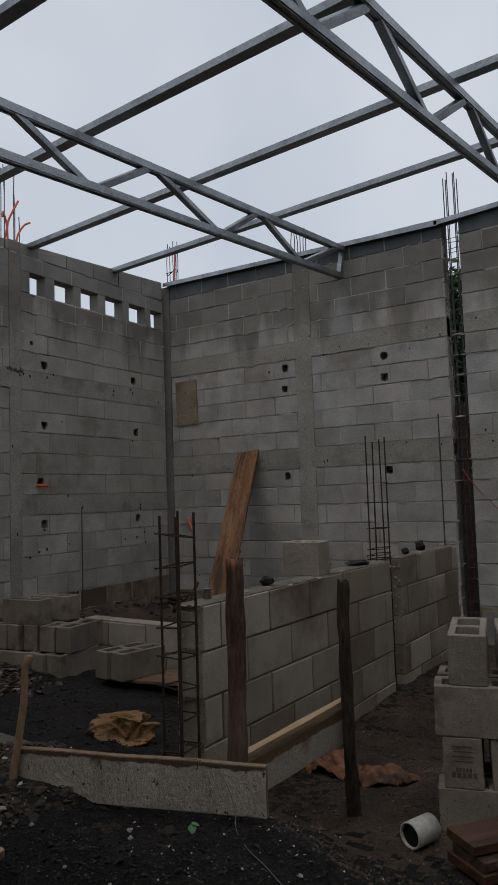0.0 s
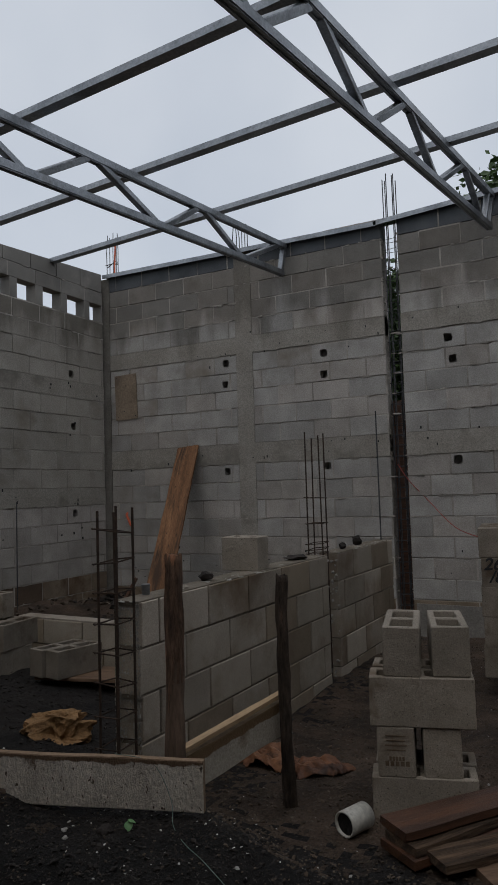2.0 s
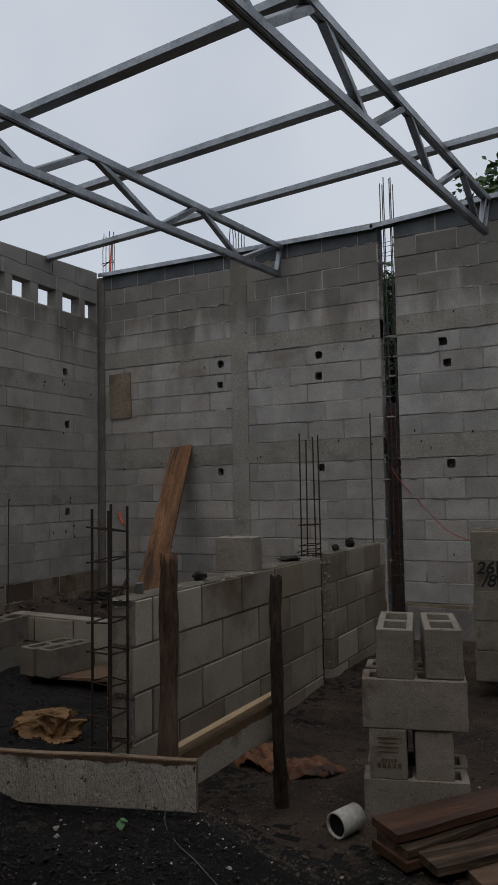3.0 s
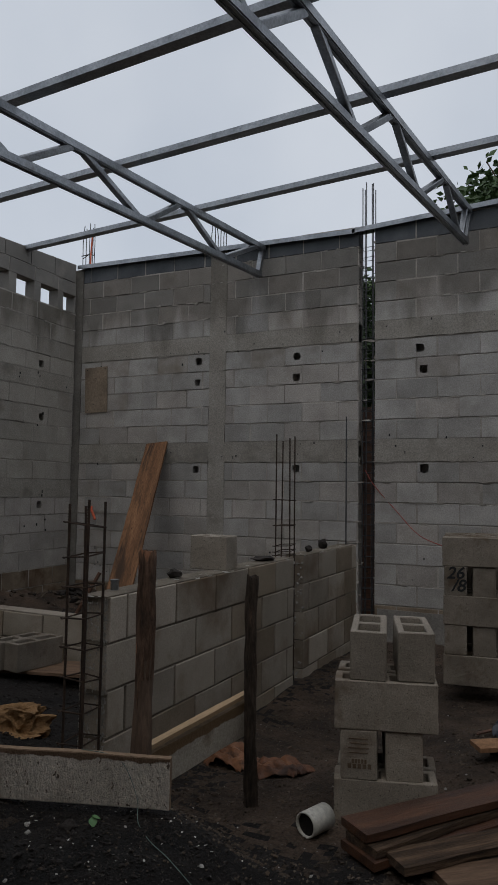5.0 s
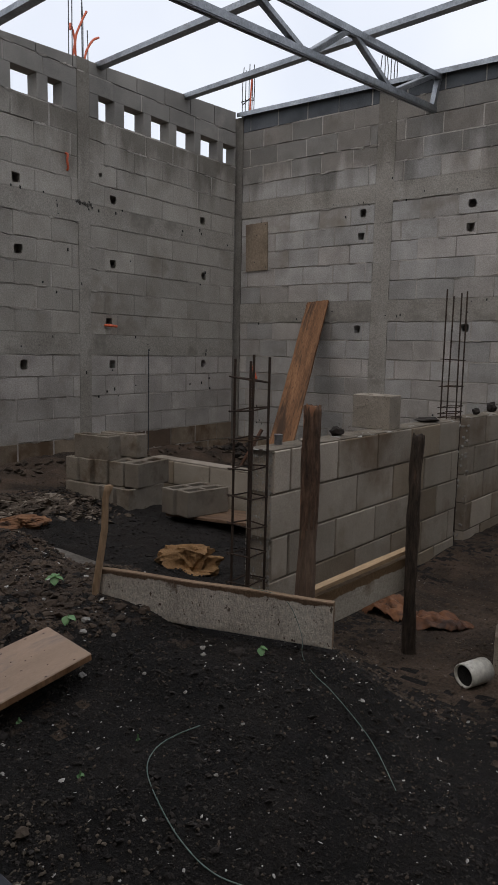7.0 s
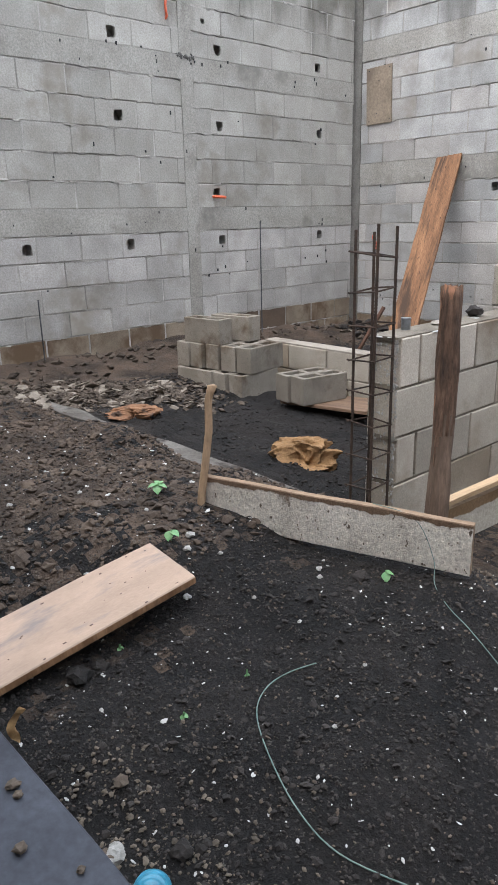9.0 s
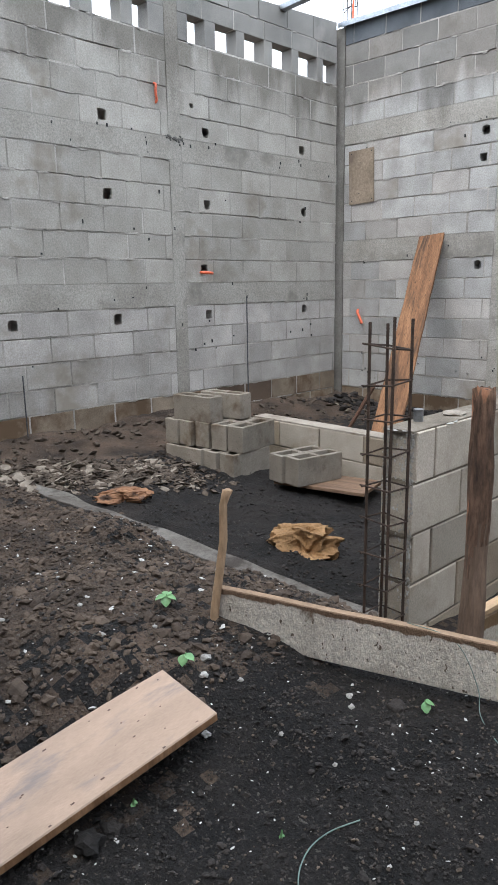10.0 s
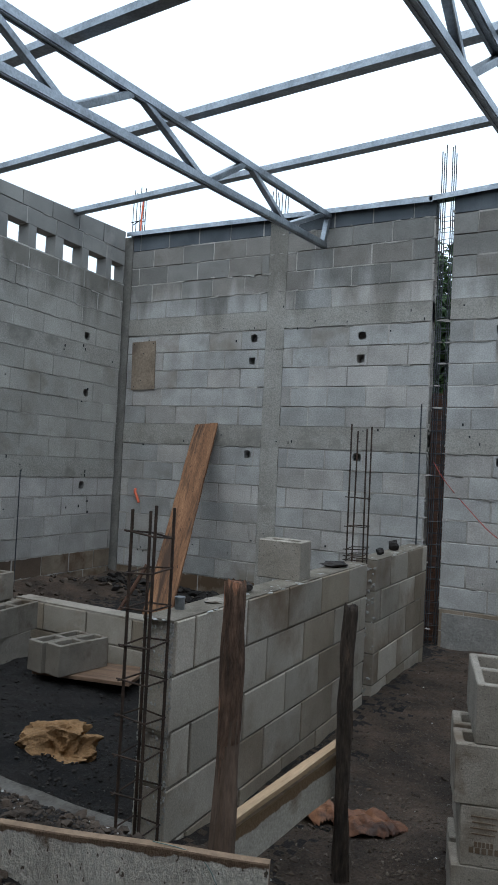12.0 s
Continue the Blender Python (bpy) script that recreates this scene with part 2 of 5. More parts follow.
M_BARK_RED = material("peeling_reddish_bark", (0.067, 0.042, 0.030), (0.280, 0.161, 0.103), 0.9, grain=30, blotch=6.0, bump=1.0, bump_scale=40, bump_dist=0.03, contrast=0.75, stretch=(3, 3, 0.55), local=True, stain=(0.462, 0.218, 0.125), stain_scale=6.0, stain_at=0.56, stain_soft=0.04)
M_MUD_POST = material("mud_smeared_wood", (0.096, 0.063, 0.044), (0.200, 0.135, 0.097), 0.9, grain=26, blotch=5.0, bump=0.5, bump_scale=30, contrast=0.45, stretch=(3, 3, 0.5), local=True)
M_STAKE = material("peeled_branch", (0.206, 0.128, 0.073), (0.425, 0.287, 0.177), 0.85, grain=22, blotch=4.0, bump=0.4, stretch=(3, 3, 0.7), local=True)
M_FORM = material("cement_splashed_board", (0.483, 0.425, 0.356), (0.724, 0.650, 0.558), 0.94, grain=110, blotch=9.0, bump=1.0, bump_scale=70, bump_dist=0.015, contrast=0.35, stretch=(1, 1, 0.65), stain=(0.172, 0.121, 0.083), stain_scale=8.0, stain_at=0.6, stain_soft=0.08, speck=(0.138, 0.103, 0.075), band=(0.060, 0.055, (0.172, 0.108, 0.067)))
M_FORM_LONG = material("cement_covered_board", (0.315, 0.276, 0.222), (0.462, 0.412, 0.339), 0.94, grain=110, blotch=5.0, bump=0.6, bump_scale=70, stain=(0.221, 0.175, 0.126), stain_scale=5.0, stain_at=0.57, band=(0.030, 0.05, (0.179, 0.112, 0.059)))
M_STRIP = material("pale_timber", (0.310, 0.202, 0.113), (0.483, 0.330, 0.200), 0.85, grain=30, blotch=2.0, bump=0.3, stretch=(1, 8, 8), local=True)
M_FORM_EDGE = material("raw_board_edge", (0.15, 0.095, 0.058), (0.33, 0.225, 0.145), 0.85, grain=40, blotch=4.0, bump=0.3)
M_PAPER = material("crumpled_kraft_paper", (0.190, 0.104, 0.044), (0.380, 0.222, 0.104), 0.85, grain=60, blotch=7.0, bump=1.0, bump_scale=26, bump_dist=0.02, stain=(0.065, 0.032, 0.015), stain_scale=9, stain_at=0.58, stain_soft=0.15)
M_PAPER_RED = material("reddish_brown_paper", (0.13, 0.058, 0.030), (0.25, 0.13, 0.068), 0.85, grain=60, blotch=9.0, bump=0.4, bump_scale=60, stain=(0.05, 0.028, 0.018), stain_scale=14, stain_at=0.52, stain_soft=0.1)
M_PAPER_WET = material("soaked_cement_bag", (0.085, 0.034, 0.019), (0.230, 0.106, 0.053), 0.6, grain=40, blotch=7.0, bump=0.3, stain=(0.047, 0.025, 0.017), stain_scale=8, stain_at=0.55)
M_PVC = material("dirty_white_plastic", (0.40, 0.38, 0.33), (0.56, 0.54, 0.48), 0.5, grain=50, blotch=9.0, bump=0.15, stain=(0.15, 0.12, 0.09), stain_scale=9, stain_at=0.6, spec=0.5)
M_ORANGE = material("orange_conduit", (0.55, 0.09, 0.035), (0.70, 0.14, 0.06), 0.5, grain=50, blotch=9.0, bump=0.0, spec=0.5)
M_RED = material("red_cord", (0.30, 0.06, 0.05), (0.42, 0.10, 0.08), 0.7, grain=50, blotch=9.0, bump=0.0)
M_WIRE = material("green_grey_wire", (0.07, 0.12, 0.10), (0.16, 0.22, 0.19), 0.5, grain=50, blotch=9.0, bump=0.0, spec=0.5)
M_LEAF = material("leaf_green", (0.025, 0.052, 0.014), (0.07, 0.12, 0.035), 0.55, grain=30, blotch=3.0, bump=0.1, spec=0.4)
M_SPROUT = material("seedling_green", (0.10, 0.23, 0.09), (0.19, 0.34, 0.15), 0.55, grain=30, blotch=20.0, bump=0.1, spec=0.4)
M_DRY_LEAF = material("dry_leaf", (0.34, 0.19, 0.08), (0.48, 0.30, 0.14), 0.7, grain=40, blotch=30, bump=0.2)
M_BLUE = material("blue_plastic", (0.02, 0.16, 0.24), (0.05, 0.26, 0.36), 0.35, grain=50, blotch=30, bump=0.1, spec=0.5)
M_SLATE = material("grey_painted_board", (0.028, 0.030, 0.038), (0.050, 0.053, 0.064), 0.7, grain=40, blotch=5.0, bump=0.1, spec=0.4, stain=(0.06, 0.06, 0.065), stain_scale=8, stain_at=0.62)
M_TARP = material("dark_blue_plastic", (0.012, 0.016, 0.024), (0.03, 0.036, 0.05), 0.4, grain=50, blotch=8, bump=0.1, spec=0.5)
M_BLACK = material("black_ink", (0.015, 0.015, 0.016), (0.03, 0.03, 0.03), 0.8, grain=60, blotch=20, bump=0.0)


# ---- building helpers ----
def box(bm, x0, x1, y0, y1, z0, z1):
    v = [bm.verts.new(p) for p in ((x0, y0, z0), (x1, y0, z0), (x1, y1, z0), (x0, y1, z0), (x0, y0, z1), (x1, y0, z1), (x1, y1, z1), (x0, y1, z1))]
    for f in ((3, 2, 1, 0), (4, 5, 6, 7), (0, 1, 5, 4), (1, 2, 6, 5), (2, 3, 7, 6), (3, 0, 4, 7)):
        bm.faces.new([v[i] for i in f])
    return v


def to_mesh(name, bm, mat, smooth=False):
    bmesh.ops.recalc_face_normals(bm, faces=bm.faces[:])
    me = bpy.data.meshes.new(name)
    bm.to_mesh(me)
    bm.free()
    for m in (mat if isinstance(mat, (list, tuple)) else [mat]):
        me.materials.append(m)
    if smooth:
        me.polygons.foreach_set("use_smooth", [True] * len(me.polygons))
    return me


def part(name, bm, mat, parent=None, label="", at=None, smooth=False):
    """A bmesh (or a ready mesh) as one object under a thing or a part."""
    me = bm if isinstance(bm, bpy.types.Mesh) else to_mesh(name, bm, mat, smooth)
    ob = new(name, me)
    if at is not None:
        ob.matrix_basis = at
    ob.parent = parent
    if label:
        ob["label"] = label
    return ob


def thing(name, at, label, category, group="", kind=""):
    ob = new(name)
    ob.empty_display_size = 0.1
    ob.matrix_basis = at
    return tagged(ob, label, category, group, kind)


def beam(bm, p, q, w, h, up=(0, 0, 1)):
    """A straight bar with a rectangular section, w across and h along up."""
    p, q, up = Vector(p), Vector(q), Vector(up)
    d = (q - p).normalized()
    s = d.cross(up).normalized()
    u = s.cross(d)
    a = [bm.verts.new(c + s * i * w / 2 + u * j * h / 2) for c in (p, q) for i, j in ((-1, -1), (1, -1), (1, 1), (-1, 1))]
    for f in ((3, 2, 1, 0), (4, 5, 6, 7), (0, 1, 5, 4), (1, 2, 6, 5), (2, 3, 7, 6), (3, 0, 4, 7)):
        bm.faces.new([a[i] for i in f])


def tube(bm, points, radius, sides=8, ribs=0.0, taper=None):
    """A round bar along points; ribs is the spacing of the ribs of reinforcing steel."""
    pts = [Vector(p) for p in points]
    if ribs:
        dense = [pts[0]]
        for a, b in zip(pts, pts[1:]):
            k = max(1, int((b - a).length / (ribs / 2)))
            dense += [a.lerp(b, (i + 1) / k) for i in range(k)]
        pts = dense
    rings, side = [], None
    for i, p in enumerate(pts):
        d = (pts[min(i + 1, len(pts) - 1)] - pts[max(i - 1, 0)]).normalized()
        if side is None:
            side = d.cross(Vector((0.31, 0.52, 0.80))).normalized()
        side = (side - d * side.dot(d)).normalized()
        o = d.cross(side)
        r = radius if taper is None else radius * (1 + (taper - 1) * i / max(1, len(pts) - 1))
        if ribs and i % 2:
            r *= 1.14
        rings.append([bm.verts.new(p + (side * math.cos(2 * math.pi * k / sides) + o * math.sin(2 * math.pi * k / sides)) * r) for k in range(sides)])
    for a, b in zip(rings, rings[1:]):
        for k in range(sides):
            bm.faces.new((a[k], a[(k + 1) % sides], b[(k + 1) % sides], b[k]))
    bm.faces.new(rings[0][::-1])
    bm.faces.new(rings[-1])


OCTA = [Vector(p).normalized() for p in ((1, 0, 0), (-1, 0, 0), (0, 1, 0), (0, -1, 0), (0, 0, 1), (0, 0, -1), (1, 1, 1), (-1, 1, 1), (-1, -1, 1), (1, -1, 1))]
OCTA_F = [(4, 6, 7), (4, 7, 8), (4, 8, 9), (4, 9, 6), (0, 2, 6), (2, 1, 7), (1, 3, 8), (3, 0, 9), (6, 2, 7), (7, 1, 8), (8, 3, 9), (9, 0, 6), (2, 0, 5), (1, 2, 5), (3, 1, 5), (0, 3, 5)]


def crumb(bm, radius, matrix):
    """A small angular crumb."""
    turn = Euler((random.uniform(0, 6), random.uniform(0, 6), random.uniform(0, 6))).to_matrix()
    v = [bm.verts.new(matrix @ (turn @ (p * radius * random.uniform(0.55, 1.25)))) for p in OCTA]
    for f in OCTA_F:
        bm.faces.new([v[i] for i in f])


def block_mesh(l, h, t, mat, hole=None, top=None):
    """A laid block, front face at y = 0 towards -y, corner at the origin, with worn edges and, where asked, a knocked hole."""
    bm = bmesh.new()
    e, d = 0.004, 0.0035
    z_l, z_r = (h, h) if top is None else top
    outer = [(0, 0), (l, 0), (l, z_r), (0, z_l)]
    inner = [(e, e), (l - e, e), (l - e, z_r - e), (e, z_l - e)]
    vo = [bm.verts.new((x, d, z)) for x, z in outer]
    vi = [bm.verts.new((x, 0, z)) for x, z in inner]
    vb = [bm.verts.new((x, t, z)) for x, z in outer]
    for i in range(4):
        j = (i + 1) % 4
        bm.faces.new((vo[i], vo[j], vi[j], vi[i]))
        bm.faces.new((vo[j], vo[i], vb[i], vb[j]))
    bm.faces.new(vb[::-1])
    if hole is None:
        bm.faces.new(vi)
    else:
        hx, hz, r = hole
        hx, hz = min(max(hx, r + 0.02), l - r - 0.02), min(max(hz, r + 0.015), h - r - 0.015)
        rnd = random.Random(int(hx * 1000 + hz * 7000))
        ang = [math.radians(225 + 45 * k) for k in range(8)]
        shape = [(math.cos(a), math.sin(a), r * (1.18 if k % 2 == 0 else 0.98) * rnd.uniform(0.9, 1.15)) for k, a in enumerate(ang)]
        ring = [(hx + c * q, hz + s_ * q) for c, s_, q in shape]
        wide_x, wide_z = min(0.09, hx - 0.012, l - hx - 0.012), min(0.075, hz - 0.012, h - hz - 0.012)
        vr = [bm.verts.new((x, 0, z)) for x, z in ring]
        vm = [bm.verts.new((x, 0.026, z)) for x, z in ring]
        core = [[bm.verts.new((hx + c * max(wide_x, r), y, hz + s_ * max(wide_z, r))) for c, s_, q in shape] for y in (0.0262, t - 0.012)]
        for i in range(4):
            a, b, c = vr[2 * i], vr[2 * i + 1], vr[(2 * i + 2) % 8]
            bm.faces.new((vi[i], vi[(i + 1) % 4], c, b, a))
        for near_ring, far_ring in ((vr, vm), (vm, core[0]), (core[0], core[1])):
            for k in range(8):
                bm.faces.new((near_ring[k], near_ring[(k + 1) % 8], far_ring[(k + 1) % 8], far_ring[k]))
        bm.faces.new(core[1])
    return to_mesh("block", bm, mat)


def hollow_mesh(mat, l=0.39, t=0.14, h=0.19):
    """A loose two-cell concrete block, centred on its base, long side along x."""
    bm = bmesh.new()
    xs = [-l / 2, -l / 2 + 0.03, -0.016, 0.016, l / 2 - 0.03, l / 2]
    ys = [-t / 2, -t / 2 + 0.027, t / 2 - 0.027, t / 2]
    g = {(i, j, k): bm.verts.new((x, y, z)) for i, x in enumerate(xs) for j, y in enumerate(ys) for k, z in enumerate((0, h))}
    for i in range(5):
        for j in range(3):
            if j == 1 and i in (1, 3):
                ring = [(i, j), (i + 1, j), (i + 1, j + 1), (i, j + 1)]
                for a, b in zip(ring, ring[1:] + ring[:1]):
                    bm.faces.new((g[(*a, 0)], g[(*b, 0)], g[(*b, 1)], g[(*a, 1)]))
                continue
            for k in (0, 1):
                bm.faces.new([g[(a, b, k)] for a, b in ((i, j), (i + 1, j), (i + 1, j + 1), (i, j + 1))])
    for j in (0, 3):
        for i in range(5):
            bm.faces.new((g[(i, j, 0)], g[(i + 1, j, 0)], g[(i + 1, j, 1)], g[(i, j, 1)]))
    for i in (0, 5):
        for j in range(3):
            bm.faces.new((g[(i, j, 0)], g[(i, j + 1, 0)], g[(i, j + 1, 1)], g[(i, j, 1)]))
    bmesh.ops.recalc_face_normals(bm, faces=bm.faces[:])
    edges = [e for e in bm.edges if len(e.link_faces) == 2 and e.calc_face_angle(0) > 1.0]
    bmesh.ops.bevel(bm, geom=edges, offset=0.004, segments=1, affect="EDGES")
    for _ in range(2):
        bmesh.ops.subdivide_edges(bm, edges=[e for e in bm.edges if e.calc_length() > 0.03], cuts=2, use_grid_fill=True)
    for v in bm.verts:
        v.co += Vector((noise.noise(v.co * 90), noise.noise(v.co * 90 + Vector((5, 0, 0))), noise.noise(v.co * 90 + Vector((0, 7, 0))))) * 0.0018
    return to_mesh("block", bm, mat)


# ---- the ground: one sheet, with a mound of dark fill in front of the low wall ----
LEVELS = [(0, 0, .26), (0, -1.3, .30), (0, -2.6, .38), (0, -4.1, .36), (0.3, -5.5, .40), (1, 0, .17), (2.2, -.3, .10), (3.7, 0, -.02), (6.5, 0, -.03),
          (1.0, -3.9, .30), (0.9, -1.6, .22), (2.0, -3.7, .18), (2.8, -3.6, .09), (2.4, -2.6, .15), (3.3, -4.2, .10), (2.6, -4.35, .16), (1.6, -4.5, .26), (3.0, -1.2, .12),
          (3.6, -5.5, .60), (3.82, -5.5, .57), (3.65, -5.75, .60), (4.2, -5.4, .485), (4.5, -5.3, .50), (4.35, -5.8, .40), (4.05, -6.02, .43), (3.3, -6.2, .55), (2.6, -5.2, .50), (1.6, -5.2, .44),
          (4.85, -4.65, .24), (4.95, -4.2, .20), (4.3, -4.3, .16), (4.05, -4.0, .13), (4.5, -3.2, .08), (5.0, -2.0, .12), (5.6, -3.4, .22), (6.4, -4.5, .3), (5.0, -5.0, .27), (5.2, -6.8, .22), (6.0, -7.3, .22), (4.7, -6.3, .32)]
LEVEL_XY, LEVEL_Z = np.array([p[:2] for p in LEVELS]), np.array([p[2] for p in LEVELS])


def level(x, y):
    """The height of the smoothed ground."""
    d2 = (LEVEL_XY[:, 0] - x) ** 2 + (LEVEL_XY[:, 1] - y) ** 2 + 0.02
    w = d2 ** -1.8
    return float((w * LEVEL_Z).sum() / w.sum())


def ground_z(x, y):
    """The height of the ground with its lumps."""
    z = level(min(max(x, -0.2), 8), min(max(y, -9), 0.2))
    rough = 0.016 if x > 3.9 and y > -4.9 else 0.024
    z += rough * noise.noise((x * 2.3, y * 2.3, 0.5)) + 0.012 * noise.noise((x * 7, y * 7, 3.5)) + 0.007 * noise.noise((x * 19, y * 19, 7.5))
    z += max(0.0, 1 - x / 1.3) * 0.05 * abs(noise.noise((x * 5, y * 5, 9.5))) * (1 if x > -0.2 else 0)
    if 1.0 < x < 3.75 and -4.45 < y < -2.8:
        z += 0.030 * (0.22 - abs(noise.noise((x * 4.7, y * 4.7, 41.5)))) + 0.014 * (0.2 - abs(noise.noise((x * 11, y * 11, 43.5))))
    lumpy = min(1.0, max(0.0, (3.75 - x) * 2.5)) * min(1.0, max(0.0, (-4.75 - y) * 4))
    if lumpy:
        z += lumpy * (0.045 * (0.3 - abs(noise.noise((x * 3.1, y * 3.1, 31.5)))) + 0.026 * (0.25 - abs(noise.noise((x * 8.3, y * 8.3, 33.5)))))
    return z


def steps(a, b, fine, far):
    inside = list(np.arange(a, b + 1e-6, fine))
    out, step, lo, hi = [], 0.15, a, b
    left, right = [], []
    while hi < far:
        lo, hi, step = lo - step, hi + step, step * 1.45
        left.append(lo)
        right.append(hi)
    return left[::-1] + inside + right


def build_ground():
    gx, gy = steps(-0.1, 6.6, 0.034, 400), steps(-7.6, 0.1, 0.034, 400)
    nx, ny = len(gx), len(gy)
    verts = [(x, y, ground_z(x, y) if -1 < x < 9 and -10 < y < 1 else -0.05) for y in gy for x in gx]
    faces = [(j * nx + i, j * nx + i + 1, (j + 1) * nx + i + 1, (j + 1) * nx + i) for j in range(ny - 1) for i in range(nx - 1)]
    me = bpy.data.meshes.new("ground")
    me.from_pydata(verts, [], faces)
    me.materials.append(M_SOIL)
    me.materials.append(M_SOIL_BROWN)
    zone = []
    for f in faces:
        x, y = (verts[f[0]][0] + verts[f[2]][0]) / 2, (verts[f[0]][1] + verts[f[2]][1]) / 2
        n = 0.35 * noise.noise((x * 1.6, y * 1.6, 20)) + 0.25 * noise.noise((x * 6, y * 6, 21)) + random.uniform(-0.3, 0.3)
        passage = min(x - 3.85, (y + 4.75) * 1.2)
        left = max(1.1 - x, min((3.75 - x) * 0.8, -4.9 - y))
        zone.append(1 if max(passage, left) + n > 0 else 0)
    me.polygons.foreach_set("material_index", zone)
    me.polygons.foreach_set("use_smooth", [True] * len(faces))
    return tagged(new("ground", me), "dark damp soil and fill with brown patches", "ground", kind="structure")


build_ground()

# ---- the two tall block walls ----
FULL, COURSE, JOINT, THICK = 0.41, 0.205, 0.010, 0.15
SHARED = {}


def shared_block(l, h, mat):
    key = (round(l, 2), round(h, 3), mat.name)
    if key not in SHARED:
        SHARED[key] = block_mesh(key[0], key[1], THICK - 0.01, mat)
    return SHARED[key]


def tall_wall(name, label, at, segments, courses, holes, material_of, near, gaps=(), seed=1):
    """Courses of blocks in bays; blocks within near are parts, the rest one mesh. at maps (along, depth, up) into the world."""
    rnd = random.Random(seed)
    mortar, rest = bmesh.new(), bmesh.new()
    blocks = []
    for c, (z0, z1, shift) in enumerate(courses):
        for u0, u1 in segments:
            box(mortar, u0, u1, 0.020, THICK - 0.012, z1 - JOINT - 0.006, z1 + 0.006)
            k = math.floor((u0 - shift) / FULL)
            u = u0
            while u < u1 - 0.02:
                k += 1
                end = min(shift + k * FULL, u1)
                if end - u < 0.045 and end < u1:
                    continue
                a, b = u, end - (JOINT if end < u1 else 0)
                u = end
                if b - a < 0.03 or any(g0 < (a + b) / 2 < g1 and gz0 < (z0 + z1) / 2 < gz1 for g0, g1, gz0, gz1 in gaps):
                    continue
                if end < u1:
                    box(mortar, b - 0.006, b + JOINT + 0.006, rnd.choice((0.001, 0.002, 0.003, 0.006)), THICK - 0.012, z0, z1)
                rake = rnd.uniform(0.006, 0.013) if rnd.random() < 0.56 else rnd.uniform(0.0012, 0.0045)
                if near[0] < a < near[1]:
                    box(mortar, a - 0.004, b + JOINT, rake, 0.03, z1 - JOINT - 0.005, z1 + 0.005)
                blocks.append((a, b, z0, z1 - JOINT))
    wall = part(name, mortar, M_MORTAR, at=at)
    tagged(wall, label, "wall", kind="structure")
    for a, b, z0, z1 in blocks:
        mat = material_of((a + b) / 2, (z0 + z1) / 2)
        depth = rnd.uniform(-0.0025, 0.0025)
        if not near[0] < (a + b) / 2 < near[1]:
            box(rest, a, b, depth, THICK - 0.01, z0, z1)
            continue
        found = [h for h in holes if a <= h[0] < b + JOINT and z0 <= h[1] < z1 + JOINT]
        me = block_mesh(b - a, z1 - z0, THICK - 0.01, mat, (found[0][0] - a, found[0][1] - z0, found[0][2])) if found else shared_block(b - a, z1 - z0, mat)
        part("block", me, None, wall, at=Matrix.Translation((a, depth, z0)))
    if rest.verts:
        tagged(part("far_blocks", rest, M_BLOCK, wall), kind="stuff")
    return wall


def slab(parent, name, mat, x0, x1, z0, z1, front=-0.004, label=""):
    """A cast band or column, divided finely enough to have an uneven face."""
    bm = bmesh.new()
    box(bm, x0, x1, front, THICK - 0.014, z0, z1)
    n = max(x1 - x0, z1 - z0)
    long = [e for e in bm.edges if abs(e.calc_length() - n) < 1e-4]
    bmesh.ops.subdivide_edges(bm, edges=long, cuts=max(2, int(n / 0.12)), use_grid_fill=True)
    for v in bm.verts:
        v.co.y += 0.004 * noise.noise((v.co.x * 5, v.co.z * 5, v.co.y))
        if n == z1 - z0:
            v.co.x += 0.007 * noise.noise((v.co.z * 4, 3.1, v.co.x))
        else:
            v.co.z += 0.005 * noise.noise((v.co.x * 4, 5.1, v.co.z))
    if n == x1 - x0:
        box(bm, x0, x1, 0.02, 0.12, z0 - 0.016, z1 + 0.016)
    return part(name, bm, mat, parent, label)


# back wall: along = x, front at y = 0
BACK_TOP = 4.26
back_courses = []
for low, n, first in ((-0.065, 9, 0), (2.015, 5, 1), (3.245, 5, 0)):
    step = {9: 0.2055, 5: 0.206}[n]
    for i in range(n):
        back_courses.append((low + i * step, low + (i + 1) * step, 0.37 if (i + first) % 2 else 0.165))
back_holes = [(1.75, 2.955, .043), (1.76, 2.712, .041), (1.74, 1.70, .043), (2.965, 2.937, .043), (2.968, 2.705, .043), (2.97, 1.712, .043), (4.293, 2.935, .045), (4.274, 2.717, .043), (4.287, 1.717, .045),
              (1.55, 0.62, .010), (1.68, 0.60, .010)]


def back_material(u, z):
    # top course: shade under the ledger, with damp, painted as a darker block
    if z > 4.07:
        return M_BLOCK_LEDGER_SHADE
    if z < 0.30:
        return M_BLOCK_BASE
    return (M_BLOCK, M_BLOCK_PALE, M_BLOCK, M_BLOCK_PALE)[int(abs(math.sin(u * 37.7 + z * 91.3)) * 3.99)]


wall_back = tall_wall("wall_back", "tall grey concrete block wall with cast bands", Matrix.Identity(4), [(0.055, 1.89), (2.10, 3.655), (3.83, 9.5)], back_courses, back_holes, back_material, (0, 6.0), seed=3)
for x0, x1 in ((0.055, 1.89), (2.10, 3.655), (3.83, 9.5)):
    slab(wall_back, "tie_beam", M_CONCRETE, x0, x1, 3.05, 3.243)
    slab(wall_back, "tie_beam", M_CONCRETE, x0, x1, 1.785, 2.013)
slab(wall_back, "concrete_column", M_CONCRETE, 1.89, 2.10, -0.3, 4.25)
